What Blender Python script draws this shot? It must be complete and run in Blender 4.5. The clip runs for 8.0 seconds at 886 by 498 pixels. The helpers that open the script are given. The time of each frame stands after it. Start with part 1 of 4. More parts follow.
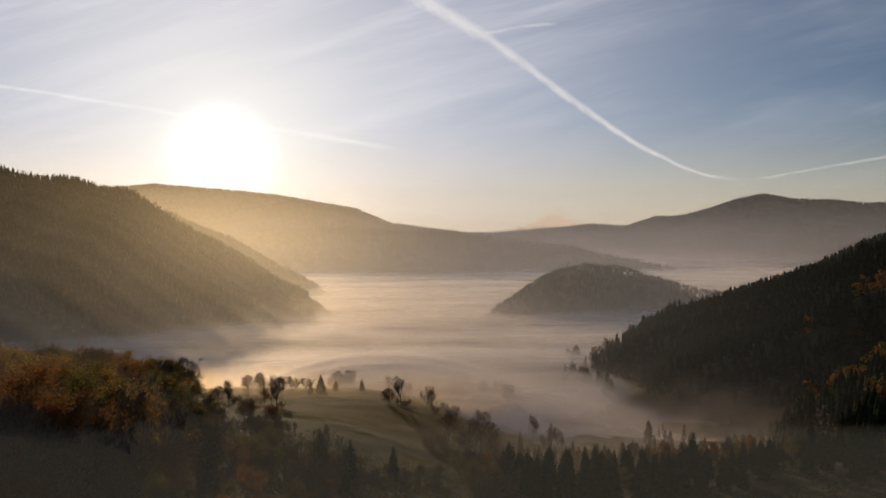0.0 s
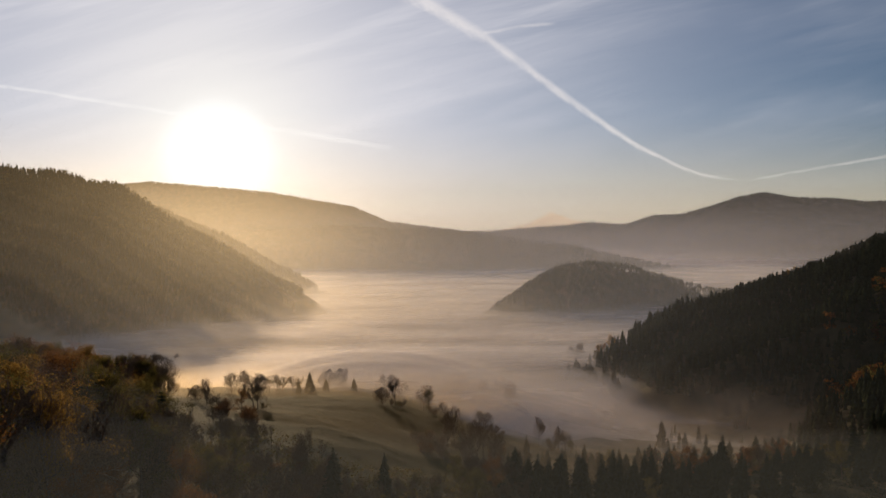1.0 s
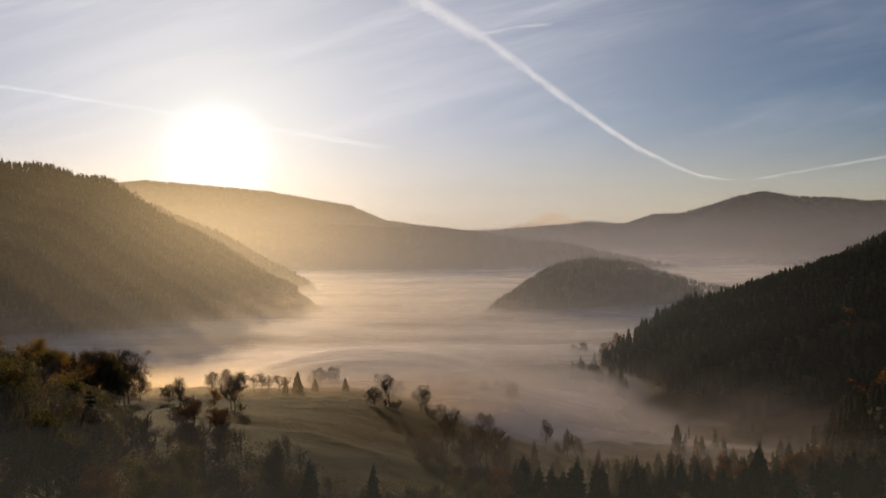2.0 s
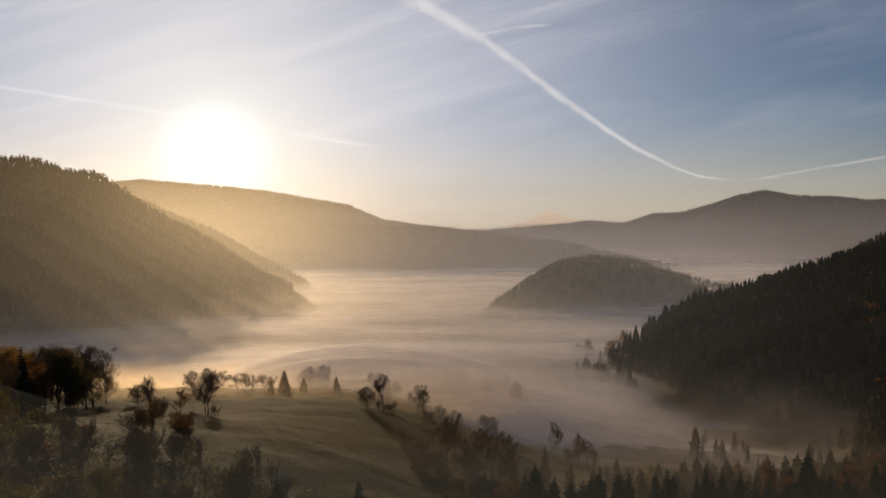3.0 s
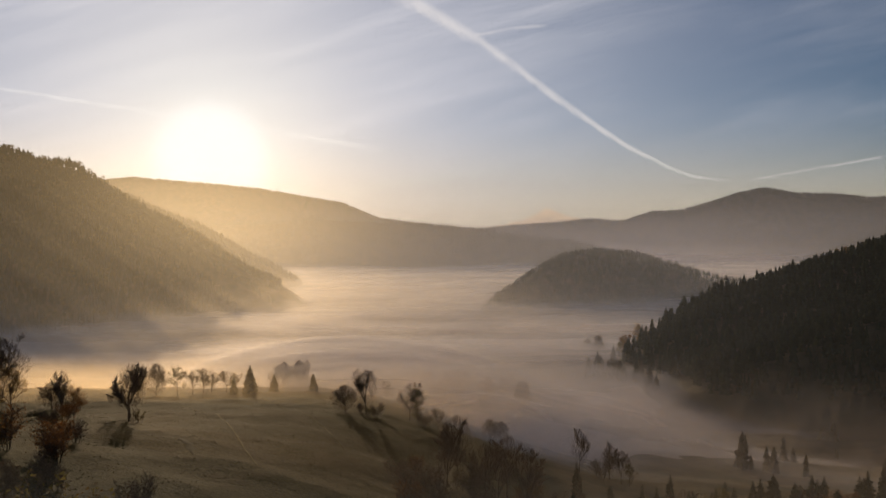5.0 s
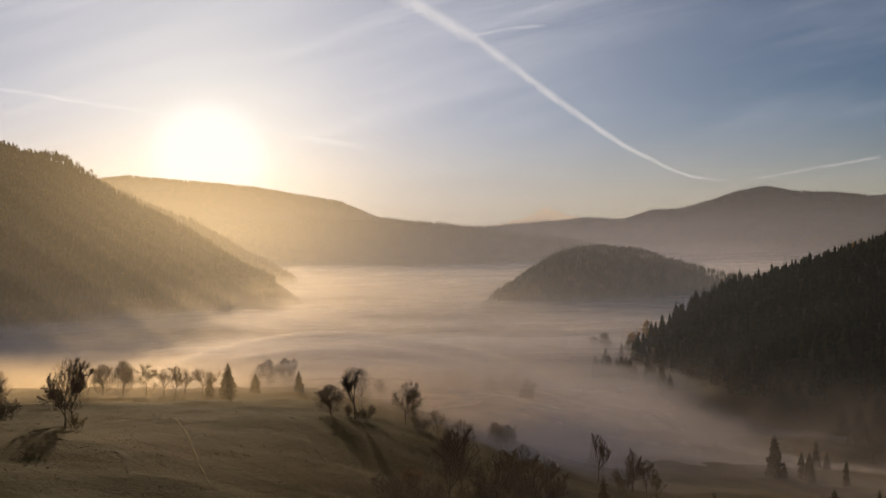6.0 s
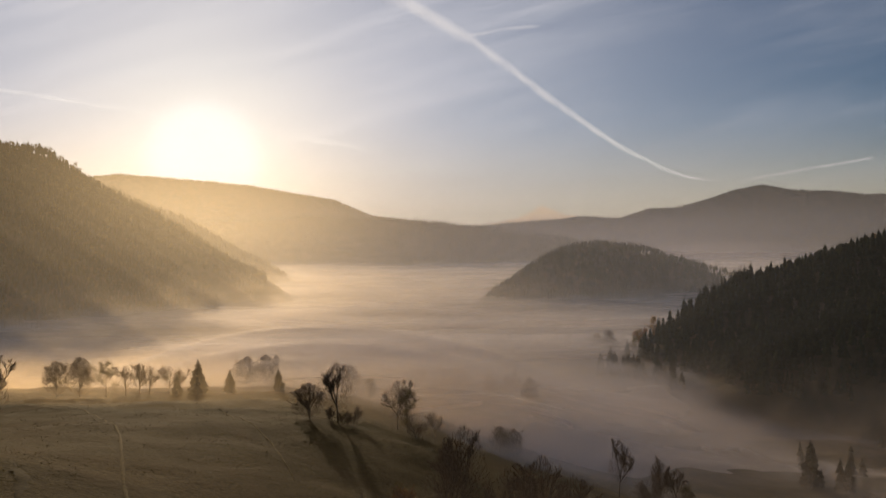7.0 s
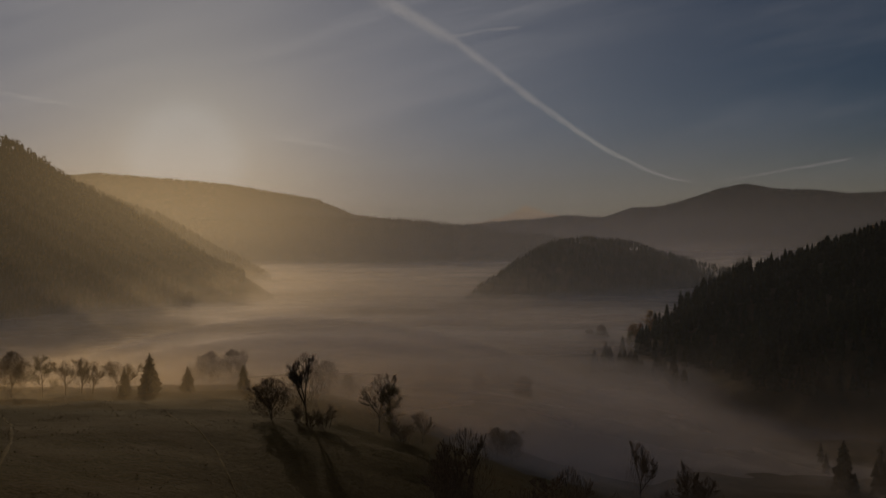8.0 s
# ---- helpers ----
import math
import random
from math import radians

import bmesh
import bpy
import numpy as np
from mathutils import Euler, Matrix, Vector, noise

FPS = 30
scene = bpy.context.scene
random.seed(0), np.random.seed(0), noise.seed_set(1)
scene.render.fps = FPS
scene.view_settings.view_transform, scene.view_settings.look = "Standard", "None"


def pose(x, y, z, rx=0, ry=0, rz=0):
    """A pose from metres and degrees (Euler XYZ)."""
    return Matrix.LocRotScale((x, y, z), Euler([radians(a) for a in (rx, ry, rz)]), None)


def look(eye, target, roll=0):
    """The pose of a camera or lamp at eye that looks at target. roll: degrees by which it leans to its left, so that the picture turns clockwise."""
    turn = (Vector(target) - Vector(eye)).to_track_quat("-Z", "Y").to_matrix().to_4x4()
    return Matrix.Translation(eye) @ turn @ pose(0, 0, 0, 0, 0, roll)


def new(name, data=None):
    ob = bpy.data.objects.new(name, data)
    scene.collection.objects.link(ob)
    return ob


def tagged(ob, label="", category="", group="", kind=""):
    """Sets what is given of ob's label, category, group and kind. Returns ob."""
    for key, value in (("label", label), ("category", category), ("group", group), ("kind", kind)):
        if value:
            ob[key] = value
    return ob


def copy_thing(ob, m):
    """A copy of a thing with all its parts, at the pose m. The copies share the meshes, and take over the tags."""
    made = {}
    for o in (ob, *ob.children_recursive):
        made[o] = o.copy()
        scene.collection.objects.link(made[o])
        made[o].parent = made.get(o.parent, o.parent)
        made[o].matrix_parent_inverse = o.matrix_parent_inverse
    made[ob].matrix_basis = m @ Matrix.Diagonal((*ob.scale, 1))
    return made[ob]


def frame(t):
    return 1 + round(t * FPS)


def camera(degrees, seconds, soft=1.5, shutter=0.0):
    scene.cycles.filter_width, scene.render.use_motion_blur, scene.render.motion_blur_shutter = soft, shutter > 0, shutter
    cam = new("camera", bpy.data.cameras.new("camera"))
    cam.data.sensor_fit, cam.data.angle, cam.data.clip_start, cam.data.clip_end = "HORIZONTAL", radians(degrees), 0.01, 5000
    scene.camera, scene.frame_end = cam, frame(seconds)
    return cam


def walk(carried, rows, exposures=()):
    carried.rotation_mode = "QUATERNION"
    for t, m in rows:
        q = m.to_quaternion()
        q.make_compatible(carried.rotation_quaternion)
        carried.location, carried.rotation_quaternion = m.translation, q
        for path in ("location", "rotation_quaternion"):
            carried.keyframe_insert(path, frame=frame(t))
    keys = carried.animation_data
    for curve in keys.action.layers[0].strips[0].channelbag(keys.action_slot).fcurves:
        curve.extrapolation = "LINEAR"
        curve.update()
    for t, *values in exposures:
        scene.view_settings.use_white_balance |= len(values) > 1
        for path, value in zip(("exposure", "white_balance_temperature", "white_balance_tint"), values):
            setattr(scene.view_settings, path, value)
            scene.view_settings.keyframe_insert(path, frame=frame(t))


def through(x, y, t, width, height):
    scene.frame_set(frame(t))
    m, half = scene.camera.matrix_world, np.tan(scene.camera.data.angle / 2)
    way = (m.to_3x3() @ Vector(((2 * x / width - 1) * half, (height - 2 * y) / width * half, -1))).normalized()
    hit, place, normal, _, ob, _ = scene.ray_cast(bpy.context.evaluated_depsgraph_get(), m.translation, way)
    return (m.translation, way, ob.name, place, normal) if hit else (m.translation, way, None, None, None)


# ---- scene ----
cam = camera(61.1, 8.0)
METRES, EYE, TILT, LEAN, TURN = 280.0, 175.0, -0.9, 0.0, 0.0
ROWS = [
    (0.0, 0.0, 0.0, 0.0, -0.0, 0.0, -0.0),
    (0.5, -0.0008, 0.0645, -0.0131, -0.09, -0.01, -0.03),
    (1.0, -0.0008, 0.1275, -0.0247, -0.16, -0.01, -0.02),
    (1.5, -0.0011, 0.1905, -0.0372, -0.24, 0.0, -0.03),
    (3.0, -0.0021, 0.3756, -0.0725, -0.44, 0.06, -0.02),
    (3.5, -0.0022, 0.4366, -0.0849, -0.5, 0.07, 0.02),
    (4.0, -0.0024, 0.4977, -0.0972, -0.59, 0.08, 0.07),
    (4.5, -0.0027, 0.558, -0.1088, -0.68, 0.1, 0.05),
    (6.0, -0.0035, 0.7424, -0.143, -0.87, 0.12, 0.09),
    (6.5, -0.0043, 0.8025, -0.1546, -1.02, 0.12, 0.08),
    (7.0, -0.0042, 0.8622, -0.1662, -1.22, 0.14, 0.09),
    (7.5, -0.0054, 0.9221, -0.178, -1.69, 0.16, 0.05),
    (8.0, -0.0071, 0.981, -0.193, -2.49, 0.20, 0.22),
]
EXPOSURES = [(0.0, 0.08), (3.5, 0.0), (6.5, -0.08), (7.3, -0.1), (7.5, -0.18), (7.6, -0.3), (7.8, -0.88), (8.0, -1.76)]
walk(cam, [(t, pose(0, 0, EYE, TILT, LEAN, TURN) @ pose(METRES * x, METRES * y, METRES * z, 90 + pitch, roll, yaw)) for t, x, y, z, yaw, pitch, roll in ROWS], EXPOSURES)
scene.cycles.transparent_max_bounces = 72


# ---- node arithmetic ----
class Val:
    """A socket of a node tree with arithmetic."""
    def __init__(self, tree, sock):
        self.tree, self.sock = tree, sock

    def op(self, kind, *others):
        n = self.tree.nodes.new("ShaderNodeMath")
        n.operation = kind
        for i, v in enumerate((self, *others)):
            if isinstance(v, Val):
                self.tree.links.new(v.sock, n.inputs[i])
            else:
                n.inputs[i].default_value = v
        return Val(self.tree, n.outputs[0])

    def __add__(self, o): return self.op("ADD", o)
    def __sub__(self, o): return self.op("SUBTRACT", o)
    def __mul__(self, o): return self.op("MULTIPLY", o)
    def __truediv__(self, o): return self.op("DIVIDE", o)
    def __pow__(self, o): return self.op("POWER", o)
    def abs(self): return self.op("ABSOLUTE")
    def low(self, o): return self.op("MINIMUM", o)
    def high(self, o): return self.op("MAXIMUM", o)

    def step(self, a, b, c=0.0, d=1.0):
        n = self.tree.nodes.new("ShaderNodeMapRange")
        n.interpolation_type = "SMOOTHSTEP"
        self.tree.links.new(self.sock, n.inputs[0])
        for i, v in enumerate((a, b, c, d)):
            n.inputs[i + 1].default_value = v
        return Val(self.tree, n.outputs[0])


def node(tree, kind, out=0, **put):
    """A node with its inputs set: values, colours or sockets."""
    n = tree.nodes.new(kind)
    for key, v in put.items():
        s = n.inputs[key.replace("_", " ")] if key.replace("_", " ") in n.inputs else n.inputs[int(key[1:])]
        if isinstance(v, Val):
            tree.links.new(v.sock, s)
        elif isinstance(v, (tuple, list)) and len(s.default_value) == 4 and len(v) == 3:
            s.default_value = (*v, 1)
        else:
            s.default_value = v
    return Val(tree, n.outputs[out])


def mix(tree, f, a, b):
    n = tree.nodes.new("ShaderNodeMix")
    n.data_type = "RGBA"
    for s, v in ((n.inputs[0], f), (n.inputs[6], a), (n.inputs[7], b)):
        if isinstance(v, Val):
            tree.links.new(v.sock, s)
        else:
            s.default_value = v if isinstance(v, (int, float)) else (*v, 1)
    return Val(tree, n.outputs[2])


def vmath(tree, kind, a, b, out=0):
    n = tree.nodes.new("ShaderNodeVectorMath")
    n.operation = kind
    for i, v in enumerate((a, b)):
        if isinstance(v, Val):
            tree.links.new(v.sock, n.inputs[i])
        else:
            n.inputs[i].default_value = v
    return Val(tree, n.outputs[out])


def xyz(tree, x, y, z):
    return node(tree, "ShaderNodeCombineXYZ", X=x, Y=y, Z=z)


# ---- world, sun ----
SUN_AZ, SUN_EL = -16.4, 10.5  # degrees to the right of north (y), and up
SUN = Vector((math.sin(radians(SUN_AZ)) * math.cos(radians(SUN_EL)), math.cos(radians(SUN_AZ)) * math.cos(radians(SUN_EL)), math.sin(radians(SUN_EL))))
sun = new("sun", bpy.data.lights.new("sun", "SUN"))
sun.data.energy, sun.data.angle, sun.data.color = 3.9, radians(0.6), (1.0, 0.75, 0.48)
sun.matrix_world = look(SUN * 4000, (0, 0, 0))

world = bpy.data.worlds.new("world")
scene.world = world
world.use_nodes = True
wt = world.node_tree
wt.nodes.clear()
sky = wt.nodes.new("ShaderNodeTexSky")
sky.sky_type, sky.sun_disc = "NISHITA", False
sky.sun_elevation, sky.sun_rotation = radians(SUN_EL), radians(SUN_AZ)
sky.altitude, sky.air_density, sky.dust_density, sky.ozone_density = 600, 1.0, 0.25, 3.0
way = node(wt, "ShaderNodeTexCoord", 0)
sep = wt.nodes.new("ShaderNodeSeparateXYZ")
wt.links.new(way.sock, sep.inputs[0])
dx, dy, dz = (Val(wt, sep.outputs[i]) for i in range(3))
ahead = dy.high(0.05)
u, v = dx / ahead, dz / ahead
GLARE = Vector((SUN.x, SUN.y, math.tan(radians(5.8)) * math.hypot(SUN.x, SUN.y))).normalized()
to_sun = vmath(wt, "DOT_PRODUCT", way, tuple(GLARE), 1)
air = node(wt, "ShaderNodeVectorMath", _0=Val(wt, sky.outputs[0]))
air.sock.node.operation = "SCALE"
air.sock.node.inputs[3].default_value = 0.044


def wnoise(scale, stretch, detail=6, seed=0.0, rough=0.55):
    n = wt.nodes.new("ShaderNodeTexNoise")
    n.inputs["Scale"].default_value, n.inputs["Detail"].default_value, n.inputs["Roughness"].default_value = scale, detail, rough
    wt.links.new(xyz(wt, u * stretch[0] + v * stretch[2] + seed, v * stretch[1] + u * stretch[3], seed).sock, n.inputs["Vector"])
    return Val(wt, n.outputs[0])


# thin cirrus veil, in long soft streaks
streak = wnoise(2.2, (0.8, 7.5, -0.8, -1.3), 8, 3.1, 0.62)
comb = wnoise(3.5, (0.5, 9.0, 0.6, -3.0), 6, 5.9, 0.6)
veil = wnoise(1.6, (1.0, 2.4, 0.3, -0.4), 4, 8.7)
cirrus = ((streak.step(0.40, 0.66) * 0.65 + comb.step(0.42, 0.7) * 0.45) * veil.step(0.30, 0.62)).low(1.0) * dz.step(0.03, 0.16)
near_sun = to_sun.step(0.80, 0.998)
wide = to_sun.high(0.0) ** 7.0
glow = to_sun.high(0.0) ** 70.0
aureole = to_sun.high(0.0) ** 380.0
disc = to_sun.step(0.9966, 0.9992)
low_sky = dz.step(0.0, 0.16, 1.0, 0.0)
look_sky = vmath(wt, "MULTIPLY", air, (1.0, 0.97, 1.04))
look_sky = mix(wt, (cirrus * (near_sun * 0.25 + 0.42)).low(0.9), look_sky, (0.56, 0.56, 0.61))
look_sky = mix(wt, wide * 0.76, look_sky, (0.73, 0.71, 0.77))
look_sky = mix(wt, low_sky * 0.42 * (to_sun.step(0.2, 1.0, 0.25, 1.0)), look_sky, (0.93, 0.72, 0.46))
look_sky = mix(wt, cirrus * near_sun * 0.18, look_sky, (0.92, 0.89, 0.90))
look_sky = mix(wt, glow * 0.66, look_sky, (1.0, 0.95, 0.86))
look_sky = mix(wt, (aureole * 0.9).low(1.0), look_sky, (1.02, 1.0, 0.95))
look_sky = mix(wt, disc, look_sky, (1.03, 1.02, 1.0))


def trail(start, end, coeffs, wide, thin, strength, seed, wob=0.012, tone=(0.93, 0.86, 0.82)):
    """A vapour trail: v along u by a cubic, its width going from wide to thin."""
    global look_sky
    a, b, c, d = coeffs
    along = u.op("SUBTRACT", start) / (end - start)
    rag = wnoise(38.0, (1.0, 1.0, 0.5, 0.3), 5, seed)
    line = ((u * d + c) * u + b) * u + a + (wnoise(9.0, (1.0, 0.3, 0.0, 0.0), 2, seed + 1.7) - 0.5) * wob
    w = (along * (thin - wide) + wide).high(0.0005)
    off = (v - line + (rag - 0.5) * (w * 1.5)).abs() / w
    m = off.step(0.1, 1.2, 1, 0) * along.step(-0.04, 0.03) * along.step(0.85, 1.06, 1, 0) * (rag.step(0.25, 0.65, 0.4, 1.0)) * dy.step(0.1, 0.3)
    look_sky = mix(wt, m * strength, look_sky, tone)


trail(-0.045, 0.39, (0.2996, -0.5152, -1.6452, 3.8547), 0.0130, 0.0018, 0.50, 2.3)
trail(-0.60, -0.06, (0.1051, -0.1865, -0.0673, -0.0469), 0.0030, 0.0045, 0.32, 5.3, 0.006, (1.03, 1.0, 0.97))
trail(0.60, 0.42, (0.0049, 0.1729, 0.0, 0.0), 0.003, 0.0018, 0.26, 7.7, 0.003)
trail(0.057, 0.151, (0.2636, 0.1431, 0.0, 0.0), 0.003, 0.003, 0.22, 9.1)
trail(-0.514, -0.36, (0.0667, -0.0749, 0.0, 0.0), 0.002, 0.004, 0.2, 4.1)
bg = wt.nodes.new("ShaderNodeBackground")
wt.links.new(look_sky.sock, bg.inputs[0])
bg.inputs[1].default_value = 1.0
wt.links.new(bg.outputs[0], wt.nodes.new("ShaderNodeOutputWorld").inputs[0])


# ---- the lie of the land ----
def smooth(a, b, x):
    t = np.clip((x - a) / (b - a), 0, 1)
    return t * t * (3 - 2 * t)


def soft_max(a, b, k):
    m = np.maximum(a, b)
    return m + k * np.log(np.exp((a - m) / k) + np.exp((b - m) / k)) - 0.0


_rng = np.random.RandomState(7)
WAVES = [(_rng.uniform(0, 6.283), _rng.uniform(0, 6.283), _rng.uniform(-1, 1), _rng.uniform(-1, 1)) for _ in range(9)]


def bumps(x, y, size):
    """Gentle uneven waves of about -1 to 1, of the given wavelength."""
    z = 0
    for i, (p, q, a, b) in enumerate(WAVES):
        f = 6.283 / size * (0.7 + 0.16 * i)
        z = z + np.sin(f * (math.cos(p) * x + math.sin(p) * y) + q + 1.3 * np.sin(f * 0.6 * (a * x - b * y)))
    return z / 5.0


def crest(x, y, line, near, far=None, wave=0.0):
    """Height of a ridge along a line of (x, y, z): falls off by near per metre on the side towards y = 0, by far behind."""
    best = np.full(np.shape(x), -1e9)
    far = near if far is None else far
    for (x0, y0, z0), (x1, y1, z1) in zip(line, line[1:]):
        ex, ey = x1 - x0, y1 - y0
        t = np.clip(((x - x0) * ex + (y - y0) * ey) / (ex * ex + ey * ey), 0, 1)
        px, py = x - x0 - t * ex, y - y0 - t * ey
        d = np.sqrt(px * px + py * py + 144.0) - 12.0
        fall = np.where(py > 0, far, near)
        best = np.maximum(best, z0 + t * (z1 - z0) - fall * d)
    return best


LEFT_HILL = [(-285, 1580, 18), (-420, 1490, 120), (-518, 1422, 202), (-591, 1372, 252), (-660, 1325, 276), (-740, 1270, 284), (-1000, 1150, 308), (-1500, 900, 330)]
LEFT_SPUR = [(-330, 2000, 18), (-450, 1975, 92), (-563, 1950, 165), (-710, 1930, 232), (-900, 1900, 275), (-1500, 1800, 330)]
MID_HILL = [(80, 1338, 20), (92, 1348, 34), (125, 1370, 60), (172, 1400, 86), (220, 1440, 109), (289, 1500, 117), (366, 1540, 108), (427, 1550, 92), (484, 1545, 77), (540, 1530, 62), (650, 1490, 50)]
SUN_RIDGE = [(-2878, 4760, 502), (-1981, 4760, 493), (-1815, 4760, 506), (-1417, 4760, 473), (-1085, 4760, 442), (-797, 4760, 393), (-553, 4760, 351), (-332, 4760, 258), (-155, 4760, 234), (66, 4760, 209), (238, 4705, 181)]
SIDE_RIDGE = [(-1500, 3800, 150), (-900, 3650, 205), (-500, 3500, 222), (-112, 3400, 204), (60, 3400, 190), (169, 3400, 176), (373, 3380, 152), (560, 3380, 132), (705, 3370, 98), (910, 3350, 60), (1100, 3350, 14)]
RIGHT_RIDGE = [(107, 4700, 187), (513, 4700, 217), (769, 4700, 236), (940, 4700, 253), (1154, 4700, 240), (1330, 4700, 298), (1474, 4700, 302), (1682, 4700, 356), (1859, 4700, 413), (2003, 4700, 441), (2179, 4700, 411), (2457, 4700, 403), (2638, 4700, 383), (2884, 4700, 394), (3845, 4593, 437)]


def east_foot(y):
    """Where the wooded eastern slope begins."""
    return np.interp(y, [420, 470, 520, 560, 600, 630, 650, 672, 720, 800, 850, 900, 975, 1050, 1200], [185, 198, 215, 245, 268, 262, 215, 158, 150, 146, 165, 205, 255, 300, 380])


def ground_z(x, y):
    x, y = np.asarray(x, float), np.asarray(y, float)
    floor = 16 + 3 * bumps(x, y, 420)
    # the meadow shoulder, falling away ahead and to the east
    spine = np.interp(y, [-400, 0, 120, 195, 300, 343, 378, 422, 450, 493, 530, 545, 580, 640, 720], [190, 150, 134, 121, 103, 95, 89, 82, 78, 71, 66.5, 65, 57, 36, 14])
    across = x + 95
    edge = np.interp(y, [240, 343, 425, 560], [-20, 10, 40, 30])
    drop = 33 * smooth(0, 1, (across - edge) / 150) + 0.08 * np.maximum(across - 190, 0) * smooth(330, 420, y) + 26 * smooth(60, 260, -across) * smooth(520, 440, y)
    meadow = spine - drop * (1 - 0.5 * smooth(560, 640, y)) + 0.9 * bumps(x, y, 55) + 0.35 * bumps(x + 40, y, 17)
    meadow = meadow + 15 * np.exp(-((x - 150) / 75) ** 2 - ((y - 290) / 75) ** 2)
    # the wooded slope to the east, with a foggy hollow cut into its foot
    foot = east_foot(y)
    rise = 25 + np.interp(y, [450, 590, 660, 714, 975], [0.62, 0.62, 0.46, 0.34, 0.30]) * (x - foot)
    inland = x - foot
    brow = 25 + np.where(inland > 0, 40 * (1 - np.exp(-np.maximum(inland, 0) / 60)) + 0.24 * inland, 0.6 * inland)
    rise = rise + (brow - rise) * smooth(740, 860, y) + 0.16 * np.maximum(x - 480, 0)
    back = 0.26 * np.maximum(y - 1050 - 0.1 * (x - 300), 0)
    east = rise - back - 40 * smooth(470, 330, y) * smooth(300, 150, x) + 5 * bumps(x, y, 150) * smooth(20, 90, x - foot)
    east = np.minimum(east, 300)
    z = soft_max(soft_max(floor, meadow, 4.0), east, 4.0)
    for line, near, far, rough in ((LEFT_HILL, 0.74, 0.6, 7), (LEFT_SPUR, 0.7, 0.6, 6), (MID_HILL, 0.9, 0.95, 2.0)):
        z = soft_max(z, crest(x, y, line, near, far) + rough * bumps(x, y, 210), 4.0)
    for line, near, far in ((SIDE_RIDGE, 0.45, 0.4), (SUN_RIDGE, 0.62, 0.6), (RIGHT_RIDGE, 0.36, 0.4)):
        z = soft_max(z, crest(x, y, line, near, far) + 9 * bumps(x, y, 520) * smooth(0, 200, np.abs(y - line[3][1])), 8.0)
    return z


def stretch_axis(fine0, fine1, step, lo, hi, grow=1.09, most=45.0):
    a = list(np.arange(fine0, fine1 + 0.01, step))
    s = step
    while a[-1] < hi:
        s = min(s * grow, most)
        a.append(a[-1] + s)
    s = step
    while a[0] > lo:
        s = min(s * grow, most)
        a.insert(0, a[0] - s)
    return np.array(a)


def mesh_of(name, verts, faces, material, shade=True):
    me = bpy.data.meshes.new(name)
    me.from_pydata(verts, [], faces)
    me.materials.append(material)
    if shade:
        me.shade_smooth()
    return me


def sheet(name, xs, ys, zf, material):
    gx, gy = np.meshgrid(xs, ys)
    gz = zf(gx, gy)
    w = len(xs)
    verts = np.stack([gx.ravel(), gy.ravel(), gz.ravel()], 1)
    i = (np.arange(len(ys) - 1)[:, None] * w + np.arange(w - 1)[None]).ravel()
    faces = np.stack([i, i + 1, i + w + 1, i + w], 1)
    return mesh_of(name, verts.tolist(), faces.tolist(), material)


# ---- materials ----
def material(name):
    m = bpy.data.materials.new(name)
    m.use_nodes = True
    m.node_tree.nodes.clear()
    return m, m.node_tree


def finish(tree, shader):
    tree.links.new(shader.sock, tree.nodes.new("ShaderNodeOutputMaterial").inputs[0])


def mnoise(tree, scale, detail=5, vector=None, rough=0.55):
    if vector is None:
        vector = node(tree, "ShaderNodeNewGeometry", 0)
    n = tree.nodes.new("ShaderNodeTexNoise")
    n.inputs["Scale"].default_value, n.inputs["Detail"].default_value, n.inputs["Roughness"].default_value = scale, detail, rough
    tree.links.new(vector.sock, n.inputs["Vector"])
    return Val(tree, n.outputs[0])


def grass_material():
    m, t = material("grass_and_forest_floor")
    fine, mid, big = mnoise(t, 1.6, 6), mnoise(t, 0.11, 5), mnoise(t, 0.018, 4)
    col = mix(t, fine.step(0.3, 0.7), (0.027, 0.0215, 0.0032), (0.054, 0.040, 0.0058))
    col = mix(t, mid.step(0.45, 0.7) * 0.7, col, (0.052, 0.034, 0.0065))
    col = mix(t, big.step(0.4, 0.65) * 0.5, col, (0.030, 0.029, 0.0045))
    pos = node(t, "ShaderNodeNewGeometry", 0)
    s = t.nodes.new("ShaderNodeSeparateXYZ")
    t.links.new(pos.sock, s.inputs[0])
    px, py = Val(t, s.outputs[0]), Val(t, s.outputs[1])
    rim = mnoise(t, 0.03, 4) * 40.0
    far = py.step(640, 800).high((py + rim).step(306, 322, 1.0, 0.0)).high((px + rim - py * 0.1).step(0, 22))
    col = mix(t, far, col, mix(t, mnoise(t, 0.05, 8).step(0.35, 0.65), (0.035, 0.036, 0.020), (0.08, 0.064, 0.034)))
    b = t.nodes.new("ShaderNodeBump")
    b.inputs["Strength"].default_value, b.inputs["Distance"].default_value = 0.9, 0.35
    t.links.new((fine + mid * 3.0).sock, b.inputs["Height"])
    p = node(t, "ShaderNodeBsdfPrincipled", Base_Color=col, Roughness=0.9, Normal=Val(t, b.outputs[0]))
    p.sock.node.inputs["Specular IOR Level"].default_value = 0.03
    finish(t, p)
    return m


